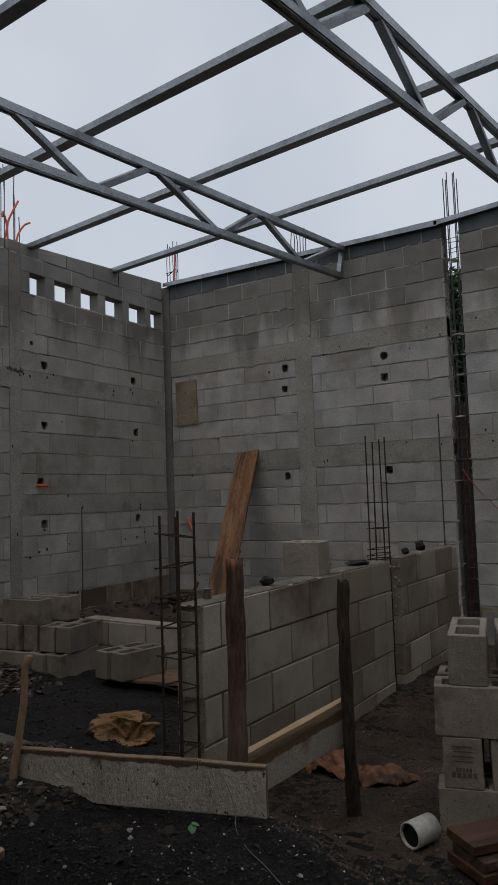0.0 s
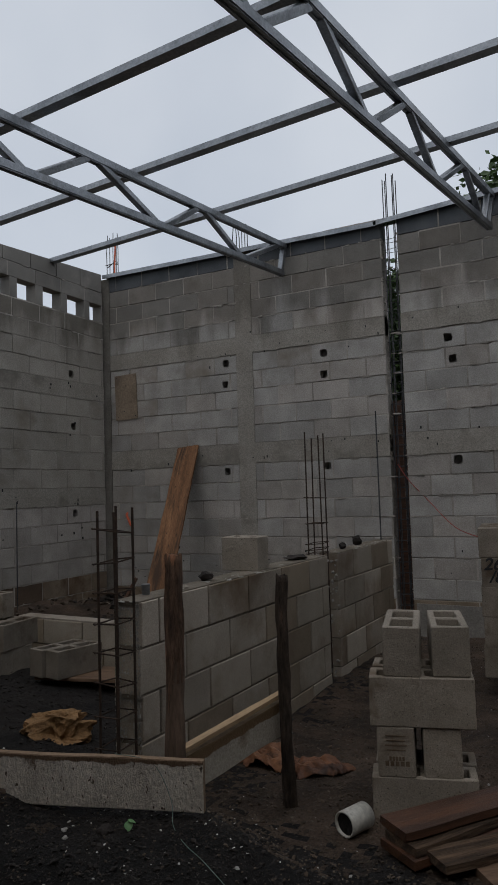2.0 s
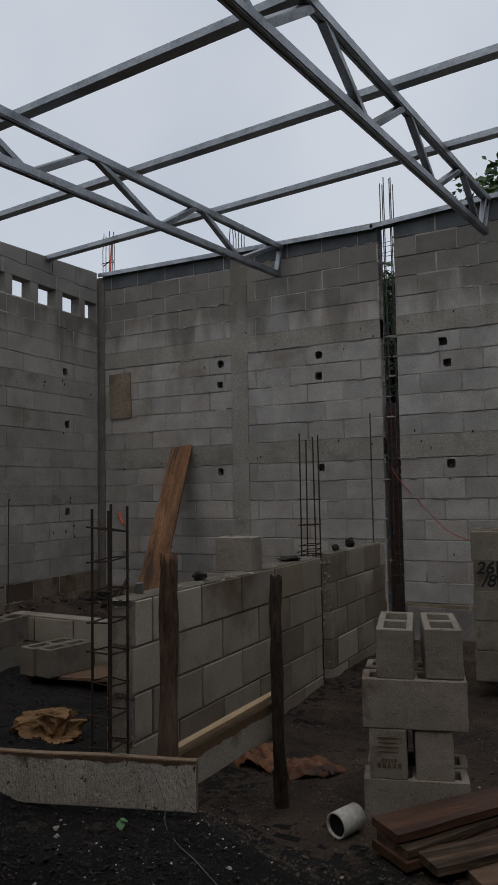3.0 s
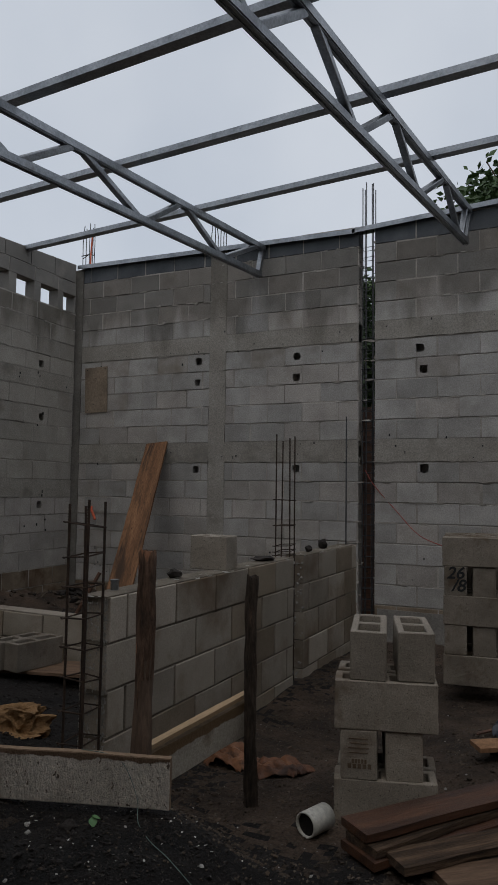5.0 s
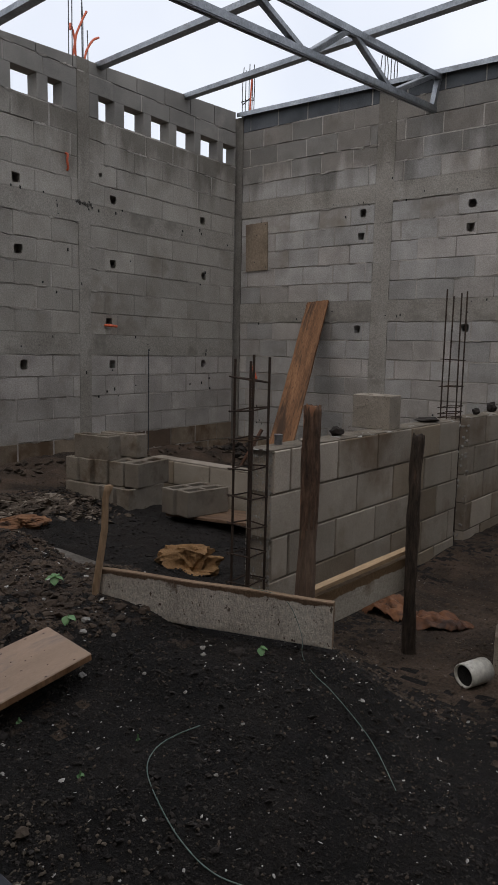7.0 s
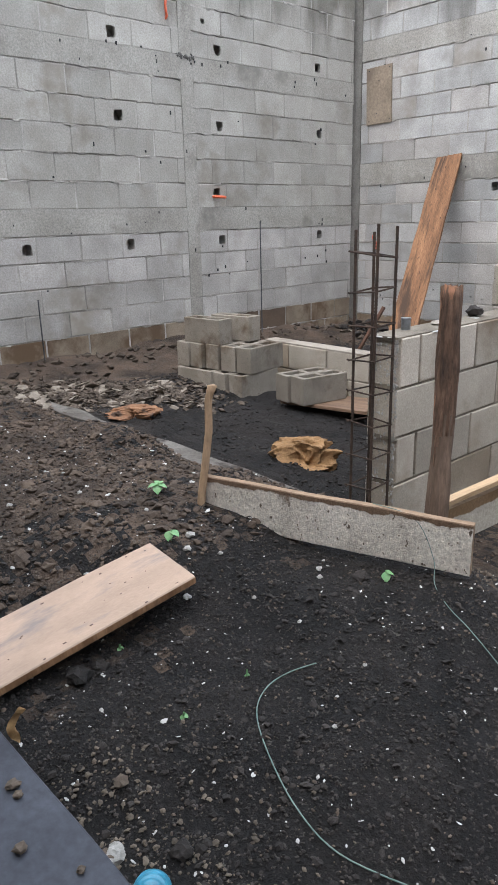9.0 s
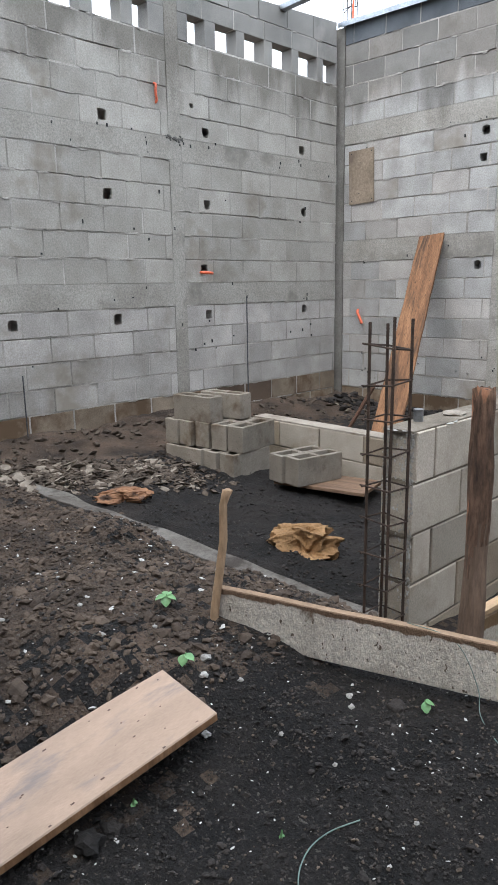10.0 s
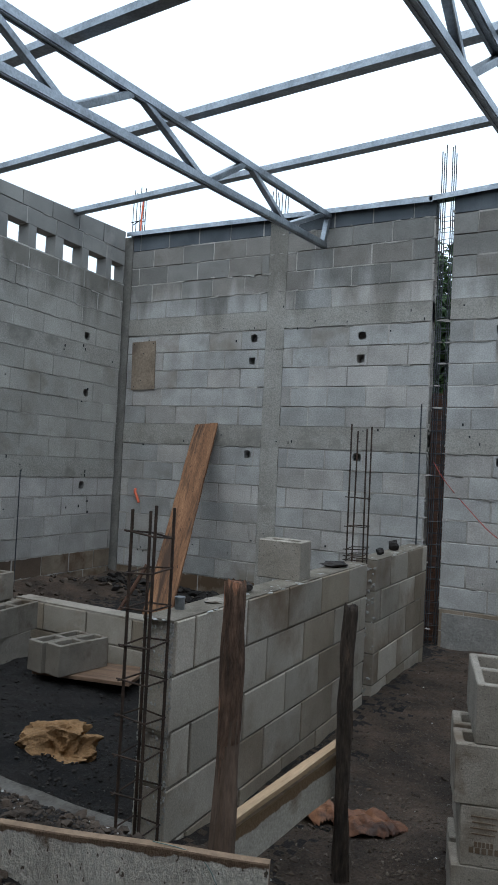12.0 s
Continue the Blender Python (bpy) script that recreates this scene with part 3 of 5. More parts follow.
# corner column in a darker concrete than the other columns
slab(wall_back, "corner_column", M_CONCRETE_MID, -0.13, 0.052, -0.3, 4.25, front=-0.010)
slab(wall_back, "footing", M_RENDERED, 3.86, 9.5, -0.4, 0.30, front=-0.010, label="rough thrown plaster at the foot of the wall")

# left wall: along = y, front at x = 0
LEFT_AT = pose(0, 0, 0, 0, 0, 90)
left_courses = []
for low, n, first in ((0.125, 6, 0), (1.572, 5, 1), (2.845, 4, 0)):
    step = {6: 0.2065, 5: 0.2150, 4: 0.2037}[n]
    for i in range(n):
        left_courses.append((low + i * step, low + (i + 1) * step, -4.04 if (i + first) % 2 else -4.21))
left_courses.append((3.885, 4.055, -4.1))
left_holes = [(-.676, 2.928, .043), (-.640, 2.305, .043), (-.63, 1.272, .043), (-2.047, 2.93, .045), (-2.05, 2.292, .045), (-2.00, 1.268, .045), (-3.177, 2.927, .046), (-3.171, 2.313, .046), (-3.14, 1.268, .046),
              (-2.11, 1.70, .045), (-2.21, 3.14, .022), (-4.12, 1.262, .046)]
VENTS = [(-4.40, -4.13), (-4.00, -3.73), (-3.60, -3.33), (-3.21, -2.94), (-2.82, -2.66), (-2.225, -2.02), (-1.89, -1.62), (-1.51, -1.24), (-1.12, -.83), (-.72, -.42), (-.32, -.10)]


def left_material(u, z):
    if z > 3.86:
        return M_BLOCK_DAMP
    if z < 0.55:
        return M_BLOCK_MUD if -1.95 < u < -1.05 else M_BLOCK_BASE
    return M_BLOCK_TAN if z > 1.3 else M_BLOCK


wall_left = tall_wall("wall_left", "tall grey concrete block wall with a row of vent openings", LEFT_AT, [(-9.5, -2.490), (-2.345, -0.08)], left_courses, left_holes, left_material, (-5.6, 0), seed=8)
for x0, x1 in ((-9.5, -2.490), (-2.345, -0.08)):
    slab(wall_left, "tie_beam", M_CONCRETE, x0, x1, 2.65, 2.843)
    slab(wall_left, "tie_beam", M_CONCRETE, x0, x1, 1.366, 1.57)
slab(wall_left, "concrete_column", M_CONCRETE, -2.490, -2.345, -0.1, 4.17)
# the course with the vents: a pier of block between two openings
edges = [-9.5] + [e for pair in VENTS for e in pair] + [-0.08]
for a, b in zip(edges[::2], edges[1::2]):
    if a < -2.4 < b:
        pieces = [(a, -2.490), (-2.345, b)]
    else:
        pieces = [(a, b)]
    for p0, p1 in pieces:
        part("pier_block", block_mesh(p1 - p0, 0.222, THICK - 0.01, M_BLOCK_DAMP), None, wall_left, at=Matrix.Translation((p0, 0, 3.662)))
# the sloping top course
u = -9.5
while u < -0.081:
    v = min(u + FULL, -0.08)
    z_u, z_v = 4.30 + 0.055 * u - 4.057, 4.30 + 0.055 * v - 4.057
    if u > -5.6:
        part("top_block", block_mesh(v - u - 0.008, 0.2, THICK - 0.01, M_BLOCK_DAMP, top=(max(z_u, 0.03), max(z_v, 0.03))), None, wall_left, at=Matrix.Translation((u, 0, 4.055)))
    u = v

# plain walls added out of view to close the plot and hold back light
for n_, (x0, x1, y0, y1) in (("wall_right", (8.2, 8.35, -11, 0.15)), ("wall_rear", (-0.15, 8.35, -10.15, -10))):
    bm = bmesh.new()
    box(bm, x0, x1, y0, y1, -0.3, 3.7)
    tagged(part(n_, bm, M_BLOCK), "unseen plain grey block wall added to close the plot", "wall", kind="structure")

# steel ledger along the top of the back wall
ledger = thing("wall_ledger", pose(0, 0, BACK_TOP), "thin galvanised steel ledger on the wall top", "steel ledger")
for x0, z0, x1, z1 in ((0.0, 0.018, 3.63, -0.036), (3.60, -0.030, 9.4, 0.30)):
    bm = bmesh.new()
    beam(bm, (x0, 0.02, z0), (x1, 0.02, z1), 0.17, 0.022)
    beam(bm, (x0, -0.066, z0 - 0.012), (x1, -0.066, z1 - 0.012), 0.006, 0.05)
    part("steel_channel", bm, M_GALV, ledger)


# ---- the roof frame ----
def roof(y, z0):
    return z0 + 0.067 * y


def purlin(x0, y0, x1, y1):
    bm = bmesh.new()
    p, q = Vector((x0, y0, 4.278 + 0.053 * y0)), Vector((x1, y1, 4.284 + 0.053 * y1))
    base = thing("roof_purlin", Matrix.Translation(p), "long galvanised steel channel purlin under open sky", "purlin", "roof purlins")
    up = Vector((0, 0, 0.022))
    beam(bm, Vector((0, -0.038, 0)), q - p + Vector((0, -0.038, 0)), 0.005, 0.048)
    part("web", bm, M_GALV, base)
    for n_, off in (("top_flange", up), ("bottom_flange", -up)):
        bm = bmesh.new()
        beam(bm, off, q - p + off, 0.080, 0.005)
        part(n_, bm, M_GALV, base)
    for off in (up, -up):
        bm = bmesh.new()
        lip = off * 0.68 + Vector((0, 0.0385, 0))
        beam(bm, lip, q - p + lip, 0.003, 0.014)
        part("lip", bm, M_GALV, base)


for row in ((-0.12, -0.951, 9.4, -1.943), (-0.12, -2.202, 9.4, -3.004), (-0.12, -3.423, 9.4, -4.116), (-0.12, -4.67, 9.4, -4.95), (-0.12, -5.95, 9.4, -6.2)):
    purlin(*row)


def truss(top, bottom, tops, bottoms):
    """A shallow steel truss from the back wall to the open side; a chord is (x at the wall, x at the open end, height at the wall, slope)."""
    base = thing("roof_truss", pose(top[0], 0, 0), "galvanised steel roof truss with zigzag web", "roof truss", "roof trusses")
    y_end = -7.4

    def at(chord, y, lift=0.0):
        x0, x1, z, slope = chord
        return (x0 + (x1 - x0) * y / y_end - top[0], y, z + slope * y + lift)
    for chord, n_, y0 in ((top, "top_chord", -0.03), (bottom, "bottom_chord", -0.08)):
        for side in (-1, 1):
            # two lipped channels set mouth to mouth, with a fine seam between them
            bm = bmesh.new()
            off = Vector((side * 0.0157, 0, 0))
            beam(bm, Vector(at(chord, y0)) + off, Vector(at(chord, y_end)) + off, 0.030, 0.066)
            bmesh.ops.bevel(bm, geom=bm.edges[:], offset=0.007, segments=2, affect="EDGES")
            part(n_, bm, M_GALV, base)
    bm = bmesh.new()
    beam(bm, at(top, -0.07, -0.03), at(bottom, -0.12, 0.03), 0.05, 0.05, (0, 1, 0))
    part("end_post", bm, M_GALV, base)
    for i, yb in enumerate(bottoms):
        for yt, off in ((tops[i], -0.06), (tops[i + 1], 0.06)):
            bm = bmesh.new()
            beam(bm, at(bottom, yb - off, 0.015), at(top, yt + off, -0.015), 0.05, 0.05, (0, 1, 0))
            bmesh.ops.bevel(bm, geom=bm.edges[:], offset=0.005, segments=1, affect="EDGES")
            part("web_member", bm, M_GALV, base)
    return base


truss((2.569, 2.163, 4.178, 0.064), (2.554, 2.086, 3.871, 0.06), [-0.14, -1.66, -3.06, -4.35, -5.75], [-0.91, -2.22, -3.63, -5.05])
truss((4.789, 4.161, 4.256, 0.076), (4.765, 4.028, 3.94, 0.065), [-0.14, -1.02, -2.40, -3.75, -5.1], [-0.33, -1.62, -2.91, -4.22])

# unseen sheets added on the rear half of the frame to block light
bm = bmesh.new()
nx_ = 190
for i in range(nx_):
    x0, x1 = -0.3 + 9.9 * i / nx_, -0.3 + 9.9 * (i + 1) / nx_
    za, zb = 0.012 * math.sin(i * 1.25), 0.012 * math.sin((i + 1) * 1.25)
    q = [bm.verts.new(p) for p in ((x0, -11.1, roof(-11.1, 4.35) + za), (x1, -11.1, roof(-11.1, 4.35) + zb), (x1, -7.5, roof(-7.5, 4.35) + zb), (x0, -7.5, roof(-7.5, 4.35) + za))]
    bm.faces.new(q)
bmesh.ops.remove_doubles(bm, verts=bm.verts[:], dist=0.0005)
bmesh.ops.solidify(bm, geom=bm.faces[:], thickness=0.002)
tagged(part("ceiling", bm, M_GALV), "unseen corrugated sheet added to block light from behind", "roof", kind="structure")


# ---- behind the back wall: formwork in the open column, a bush and a tree ----
def leaves(bm, centre, radii, count, size, rnd, hollow=0.35):
    """Single bent leaves in clumps through an uneven crown."""
    clumps = []
    for _ in range(max(6, count // 28)):
        d = Vector((rnd.gauss(0, 1), rnd.gauss(0, 1), rnd.gauss(0, 1))).normalized()
        r = rnd.uniform(hollow, 1.0) * rnd.uniform(0.75, 1.1)
        clumps.append(Vector(centre) + Vector((d.x * radii[0], d.y * radii[1], d.z * radii[2])) * r)
    for i in range(count):
        c = clumps[i % len(clumps)] + Vector((rnd.gauss(0, 1), rnd.gauss(0, 1), rnd.gauss(0, 0.7))) * 0.14 * max(0.6, min(radii))
        a = Vector((rnd.uniform(-1, 1), rnd.uniform(-1, 1), rnd.uniform(-0.7, 0.3))).normalized()
        b = a.cross(Vector((rnd.uniform(-1, 1), rnd.uniform(-1, 1), rnd.uniform(-1, 1)))).normalized()
        n, s = a.cross(b), size * rnd.uniform(0.6, 1.35)
        v = [bm.verts.new(c + p) for p in (Vector(), a * s * 0.5 + b * s * 0.27 - n * s * 0.08, a * s - n * s * 0.25, a * s * 0.5 - b * s * 0.27 - n * s * 0.08)]
        bm.faces.new((v[0], v[1], v[2]))
        bm.faces.new((v[0], v[2], v[3]))


def tree(x, y, height, centre, radii, count, size, seed, label, category, name):
    rnd = random.Random(seed)
    base = thing(name, pose(x, y, -0.1), label, category)
    bm = bmesh.new()
    c = Vector(centre)
    top = Vector((c.x * 0.7, c.y * 0.7, height))
    tube(bm, [Vector((0, 0, 0)), top * 0.35 + Vector((0.06, 0.02, 0)), top * 0.7 - Vector((0.05, 0.03, 0)), top], 0.11, 9, taper=0.4)
    part("trunk", bm, M_BARK, base, smooth=True)
    bm = bmesh.new()
    for i in range(9):
        d = Vector((rnd.uniform(-1, 1), rnd.uniform(-1, 1), rnd.uniform(-0.2, 0.9)))
        a = top * rnd.uniform(0.55, 0.95)
        e = c + Vector((d.x * radii[0], d.y * radii[1], d.z * radii[2])) * 0.85
        tube(bm, [a, a.lerp(e, 0.5) + Vector((0, 0, 0.12)), e], 0.035, 6, taper=0.25)
    part("limbs", bm, M_BARK, base, smooth=True)
    bm = bmesh.new()
    leaves(bm, c, radii, count, size, rnd)
    part("crown", bm, M_LEAF, base)


tree(5.7, 3.6, 4.6, (-0.15, -0.3, 5.2), (1.8, 1.2, 1.2), 26000, 0.13, 5, "leafy green tree rising behind the block wall", "tree", "tree")
tree(3.15, 1.9, 3.0, (0.0, 0.0, 3.2), (0.75, 0.6, 1.42), 11000, 0.10, 9, "dense green bush seen through the open column", "bush", "bush")

shutter = thing("column_formwork", pose(3.745, 0.17, -0.1), "dark wet formwork boards behind the unpoured column", "formwork")
for i, (x0, x1) in enumerate(((-0.17, 0.0), (0.004, 0.17))):
    bm = bmesh.new()
    box(bm, x0, x1, 0.0, 0.025, 0.0, 2.47 + 0.03 * i)
    part("board", bm, M_WOOD_DARK, shutter)

bars = thing("column_reinforcement", pose(3.745, 0.075, -0.1), "slim rusty rebar cage standing in the open column", "rebar cage")
for x, y, z in ((-0.055, -0.045, 4.80), (0.06, -0.045, 4.84), (-0.055, 0.045, 4.82), (0.06, 0.045, 4.80), (-0.015, -0.045, 4.86), (0.022, 0.045, 4.87)):
    bm = bmesh.new()
    tube(bm, [(x, y, 0), (x + 0.006, y, 2.4), (x, y, z)], 0.0055, 6)
    part("bar", bm, M_STEEL_DARK, bars)
for k in range(38):
    bm = bmesh.new()
    z = 0.15 + k * 0.108
    tube(bm, [(-0.062, -0.052, z), (0.067, -0.052, z + 0.01), (0.067, 0.052, z), (-0.062, 0.052, z), (-0.062, -0.052, z)], 0.0035, 5)
    part("stirrup", bm, M_STEEL_DARK, bars)
# ragged mortar edges of the open column
for x, s in ((3.652, 1), (3.833, -1)):
    bm = bmesh.new()
    rnd = random.Random(int(x * 1000))
    for k in range(150):
        z = rnd.uniform(0.0, 4.15)
        r = rnd.uniform(0.006, 0.020)
        crumb(bm, radius=r, matrix=Matrix.Translation((x + s * rnd.uniform(-0.004, 0.008), rnd.uniform(0.0, 0.10), z)) @ Matrix.Diagonal((0.9, 1, rnd.uniform(0.5, 1.6), 1)))
    tagged(part("mortar_crumbs", bm, M_CONCRETE, wall_back), kind="stuff")


# ---- starter bars and conduits at the wall tops ----
def starter_bars(at, points, label):
    base = thing("starter_bars", at, label, "rebar", "starter bars")
    for x, y, z in points:
        bm = bmesh.new()
        tube(bm, [(x, y, -0.2), (x + random.uniform(-.01, .01), y, z * 0.6), (x + random.uniform(-.015, .015), y, z)], 0.0052, 6)
        part("bar", bm, M_STEEL_DARK, base)
    return base


def conduit(name, points, radius=0.011, mat=None, label="short bent orange plastic conduit"):
    pts = [Vector(p) for p in points]
    smooth_pts = []
    for i in range(len(pts) - 1):
        p0, p1, p2, p3 = pts[max(i - 1, 0)], pts[i], pts[i + 1], pts[min(i + 2, len(pts) - 1)]
        for k in range(6):
            t = k / 6
            smooth_pts.append(0.5 * ((2 * p1) + (p2 - p0) * t + (2 * p0 - 5 * p1 + 4 * p2 - p3) * t * t + (3 * p1 - p0 - 3 * p2 + p3) * t ** 3))
    smooth_pts.append(pts[-1])
    bm = bmesh.new()
    tube(bm, [p - pts[0] for p in smooth_pts], radius, 7)
    ob = part(name, bm, mat or M_ORANGE, at=Matrix.Translation(pts[0]), smooth=True)
    return tagged(ob, label, name.replace("_", " "))


starter_bars(pose(-0.07, -2.42, 4.16), [(0.03, -0.13, .74), (0.03, -0.09, .80), (-0.03, -0.04, .72), (0.03, 0.03, .76), (-0.03, 0.09, .62), (0.03, 0.10, .30)], "thin rebar starters above the vented wall column")
starter_bars(pose(0.05, 0.075, 4.26), [(-0.08, 0, .60), (-0.04, 0, .56), (0.02, 0, .62), (0.06, 0, .55), (0.09, 0, .60)], "thin rebar starters above the corner column")
starter_bars(pose(1.94, 0.075, 4.25), [(-0.09, 0, .33), (-0.05, 0, .36), (-0.01, 0, .31), (0.03, 0, .35), (0.07, 0, .30), (0.10, 0, .34)], "short rebar starters above the middle column")
bm = bmesh.new()
tube(bm, [(-0.10, -0.01, 0.20), (-0.02, 0.02, 0.22), (0.09, 0, 0.19), (0.10, -0.01, 0.22)], 0.006, 6)
tube(bm, [(-0.08, 0, 0.17), (0.05, 0.01, 0.24)], 0.006, 6)
tagged(part("tie_wire", bm, M_BLACK, at=pose(0.05, 0.075, 4.26)), "knot of black tie wire round the starters", "tie wire")
conduit("conduit", [(-0.06, -2.45, 4.14), (-0.05, -2.46, 4.34), (-0.04, -2.41, 4.48), (-0.03, -2.34, 4.62)])
conduit("conduit", [(-0.06, -2.50, 4.14), (-0.06, -2.46, 4.32), (-0.07, -2.50, 4.46), (-0.05, -2.52, 4.40)])
conduit("conduit", [(-0.05, -2.36, 4.14), (-0.04, -2.34, 4.26), (-0.03, -2.27, 4.38), (-0.02, -2.20, 4.43)])
conduit("conduit", [(0.10, 0.06, 4.20), (0.11, 0.05, 4.45), (0.14, 0.03, 4.66), (0.15, 0.02, 4.76)])
conduit("conduit", [(-0.02, -2.625, 3.26), (0.03, -2.63, 3.24), (0.035, -2.64, 3.18), (0.02, -2.62, 3.12), (-0.02, -2.61, 3.10)])
conduit("conduit", [(-0.02, -2.16, 1.67), (0.03, -2.15, 1.665), (0.05, -2.09, 1.662), (0.04, -2.04, 1.66)], 0.014)
conduit("conduit", [(0.27, 0.03, 1.25), (0.29, -0.03, 1.22), (0.335, -0.05, 1.16), (0.375, -0.06, 1.09)], 0.016)
conduit("red_cord", [(3.72, 0.03, 1.70), (3.84, -0.02, 1.53), (4.05, -0.035, 1.30), (4.40, -0.6, 1.09), (4.85, -1.7, 1.07), (5.02, -2.28, 1.12)], 0.004, M_RED, "thin red cord slung from the column to the block stack")

bm = bmesh.new()
box(bm, 0, 0.33, -0.019, -0.006, 0, 0.565)
ob = part("plywood_panel", bm, M_PLY, at=pose(0.145, 0, 2.405, 0, -1.5, 0))
tagged(ob, "small brown plywood panel fixed to the wall", "plywood panel")
bm = bmesh.new()
for x, z in ((0.03, 0.03), (0.30, 0.03), (0.03, 0.53), (0.30, 0.53), (0.16, 0.42), (0.13, 0.10)):
    box(bm, x, x + 0.01, -0.022, -0.018, z, z + 0.01)
tagged(part("nail_heads", bm, M_BLACK, ob), kind="stuff")


def rod(x, y, z0, z1, lean=0.0, label="single thin steel rod standing by the wall"):
    bm = bmesh.new()
    tube(bm, [(0, 0, 0), (lean * 0.4, 0, (z1 - z0) * 0.5), (lean, 0, z1 - z0)], 0.006, 6)
    tagged(part("steel_rod", bm, M_STEEL_DARK, at=pose(x, y, z0)), label, "steel rod", "steel rods")


rod(0.10, -1.64, 0.25, 1.43)
rod(0.10, -4.125, 0.25, 0.88)
rod(3.86, -1.08, 0.98, 2.14, -0.0, "single thin steel rod at the end of the low wall")

# small nail holes and stubs in the walls
rnd = random.Random(12)
bm = bmesh.new()
for k in range(60):
    x, z = rnd.uniform(0.2, 5.4), rnd.choice([rnd.uniform(0.4, 1.0), rnd.uniform(1.75, 2.05), rnd.uniform(2.9, 3.3)])
    box(bm, x, x + rnd.uniform(0.006, 0.014), -0.008, 0.002, z, z + rnd.uniform(0.006, 0.03))
tagged(part("nail_marks", bm, M_BLACK, wall_back), kind="stuff")
bm = bmesh.new()
for k in range(60):
    u, z = rnd.uniform(-5.0, -0.2), rnd.choice([rnd.uniform(1.36, 1.57), rnd.uniform(2.65, 2.86), rnd.uniform(0.9, 1.2), rnd.uniform(1.8, 2.4)])
    box(bm, u, u + rnd.uniform(0.006, 0.014), -0.010, 0.002, z, z + rnd.uniform(0.006, 0.034))
tagged(part("nail_marks", bm, M_BLACK, wall_left), kind="stuff")
# broken-out plaster on the column at the upper tie beam
bm = bmesh.new()
for k in range(26):
    crumb(bm, radius=rnd.uniform(0.008, 0.02), matrix=Matrix.Translation((rnd.uniform(-2.52, -2.33), rnd.uniform(-0.008, 0.002), 2.83 + rnd.gauss(0, 0.012))))
tagged(part("broken_edge", bm, M_CONCRETE_DARK, wall_left), kind="stuff")
# squeezed mortar and splashes on the two walls
for wall, lo, hi, n_ in ((wall_left, -5.2, -0.15, 420), (wall_back, 0.15, 5.6, 420)):
    bm = bmesh.new()
    zs = [c[1] for c in (left_courses if wall is wall_left else back_courses)]
    for k in range(n_):
        u, z = rnd.uniform(lo, hi), rnd.choice(zs) - 0.004 + rnd.gauss(0, 0.004)
        l = rnd.uniform(0.02, 0.13)
        v = [bm.verts.new((u + a * l, rnd.uniform(-0.008, -0.002), z + b * rnd.uniform(0.004, 0.010))) for a, b in ((-.5, 0), (-.2, -1), (.25, -1), (.5, 0), (.2, 1), (-.2, 1))]
        w = [bm.verts.new((p.co.x, 0.012, p.co.z)) for p in v]
        bm.faces.new(v)
        for i in range(6):
            bm.faces.new((v[i], v[(i + 1) % 6], w[(i + 1) % 6], w[i]))
    tagged(part("squeezed_mortar", bm, M_MORTAR, wall), kind="stuff")


# ---- the low walls ----
def low_wall(name, label, at, courses, segments, z0, step, shifts, ragged=False):
    rnd = random.Random(4)
    mortar = bmesh.new()
    for c in range(courses):
        for u0, u1 in segments:
            box(mortar, u0 + 0.004, u1 - 0.004, 0.005, THICK - 0.008, z0 + (c + 1) * step - JOINT - 0.005, z0 + (c + 1) * step + (0.005 if c < courses - 1 else -0.004))
    wall = tagged(part(name, mortar, M_MORTAR_DARK, at=at), label, "wall", kind="structure")
    for c in range(courses):
        for u0, u1 in segments:
            shift = shifts[c % 2]
            k, u = math.floor((u0 - shift) / FULL), u0
            while u < u1 - 0.02:
                k += 1
                end = min(shift + k * FULL, u1)
                if end - u < 0.06 and end < u1:
                    continue
                inset = 0.0
                if ragged and u == 0 and c % 2:
                    inset = 0.02
                a, b = u + inset, end - (JOINT if end < u1 else 0)
                u = end
                if b - a > 0.03:
                    tone = rnd.random()
                    tone = M_BLOCK_LOW_PALE if tone > 0.90 else M_BLOCK_LOW_BROWN if tone > 0.50 else M_BLOCK_LOW
                    if ragged and u0 == 0 and a < 0.1:
                        tone = M_BLOCK_LOW_PALE
                    part("block", shared_block(b - a, step - JOINT, tone), None, wall, at=Matrix.Translation((a, rnd.uniform(-0.003, 0.003), z0 + c * step)))
    return wall


LOW_AT = pose(3.867, -4.55, 0, 0, 0, 88.98)
wall_low = low_wall("wall_low", "new low block wall with unfinished toothed end", LOW_AT, 6, [(0.0, 2.10), (2.29, 3.55)], -0.19, 0.201, (0.36, 0.155), True)
# broad smears of mortar on the top and the rough broken end
bm = bmesh.new()
for k in range(240):
    u = rnd.choice([rnd.uniform(0, 2.08), rnd.uniform(2.3, 3.52)])
    crumb(bm, radius=rnd.uniform(0.008, 0.028), matrix=Matrix.Translation((u, rnd.uniform(0.012, 0.128), 1.008)) @ Matrix.Diagonal((1.5, 1, 0.22, 1)))
for k in range(900):
    across = rnd.choice([rnd.uniform(0.002, 0.034), rnd.uniform(0.104, 0.138), rnd.uniform(0.002, 0.138)])
    crumb(bm, radius=rnd.uniform(0.0025, 0.0065), matrix=Matrix.Translation((rnd.uniform(-0.001, 0.004), across, rnd.uniform(0.12, 1.0))) @ Matrix.Diagonal((0.6, 1, 1.5, 1)))
for k in range(150):
    crumb(bm, radius=rnd.uniform(0.006, 0.016), matrix=Matrix.Translation((rnd.choice([2.10, 2.29]) + rnd.uniform(-.004, .004), rnd.uniform(0.0, 0.13), rnd.uniform(0.0, 1.0))))
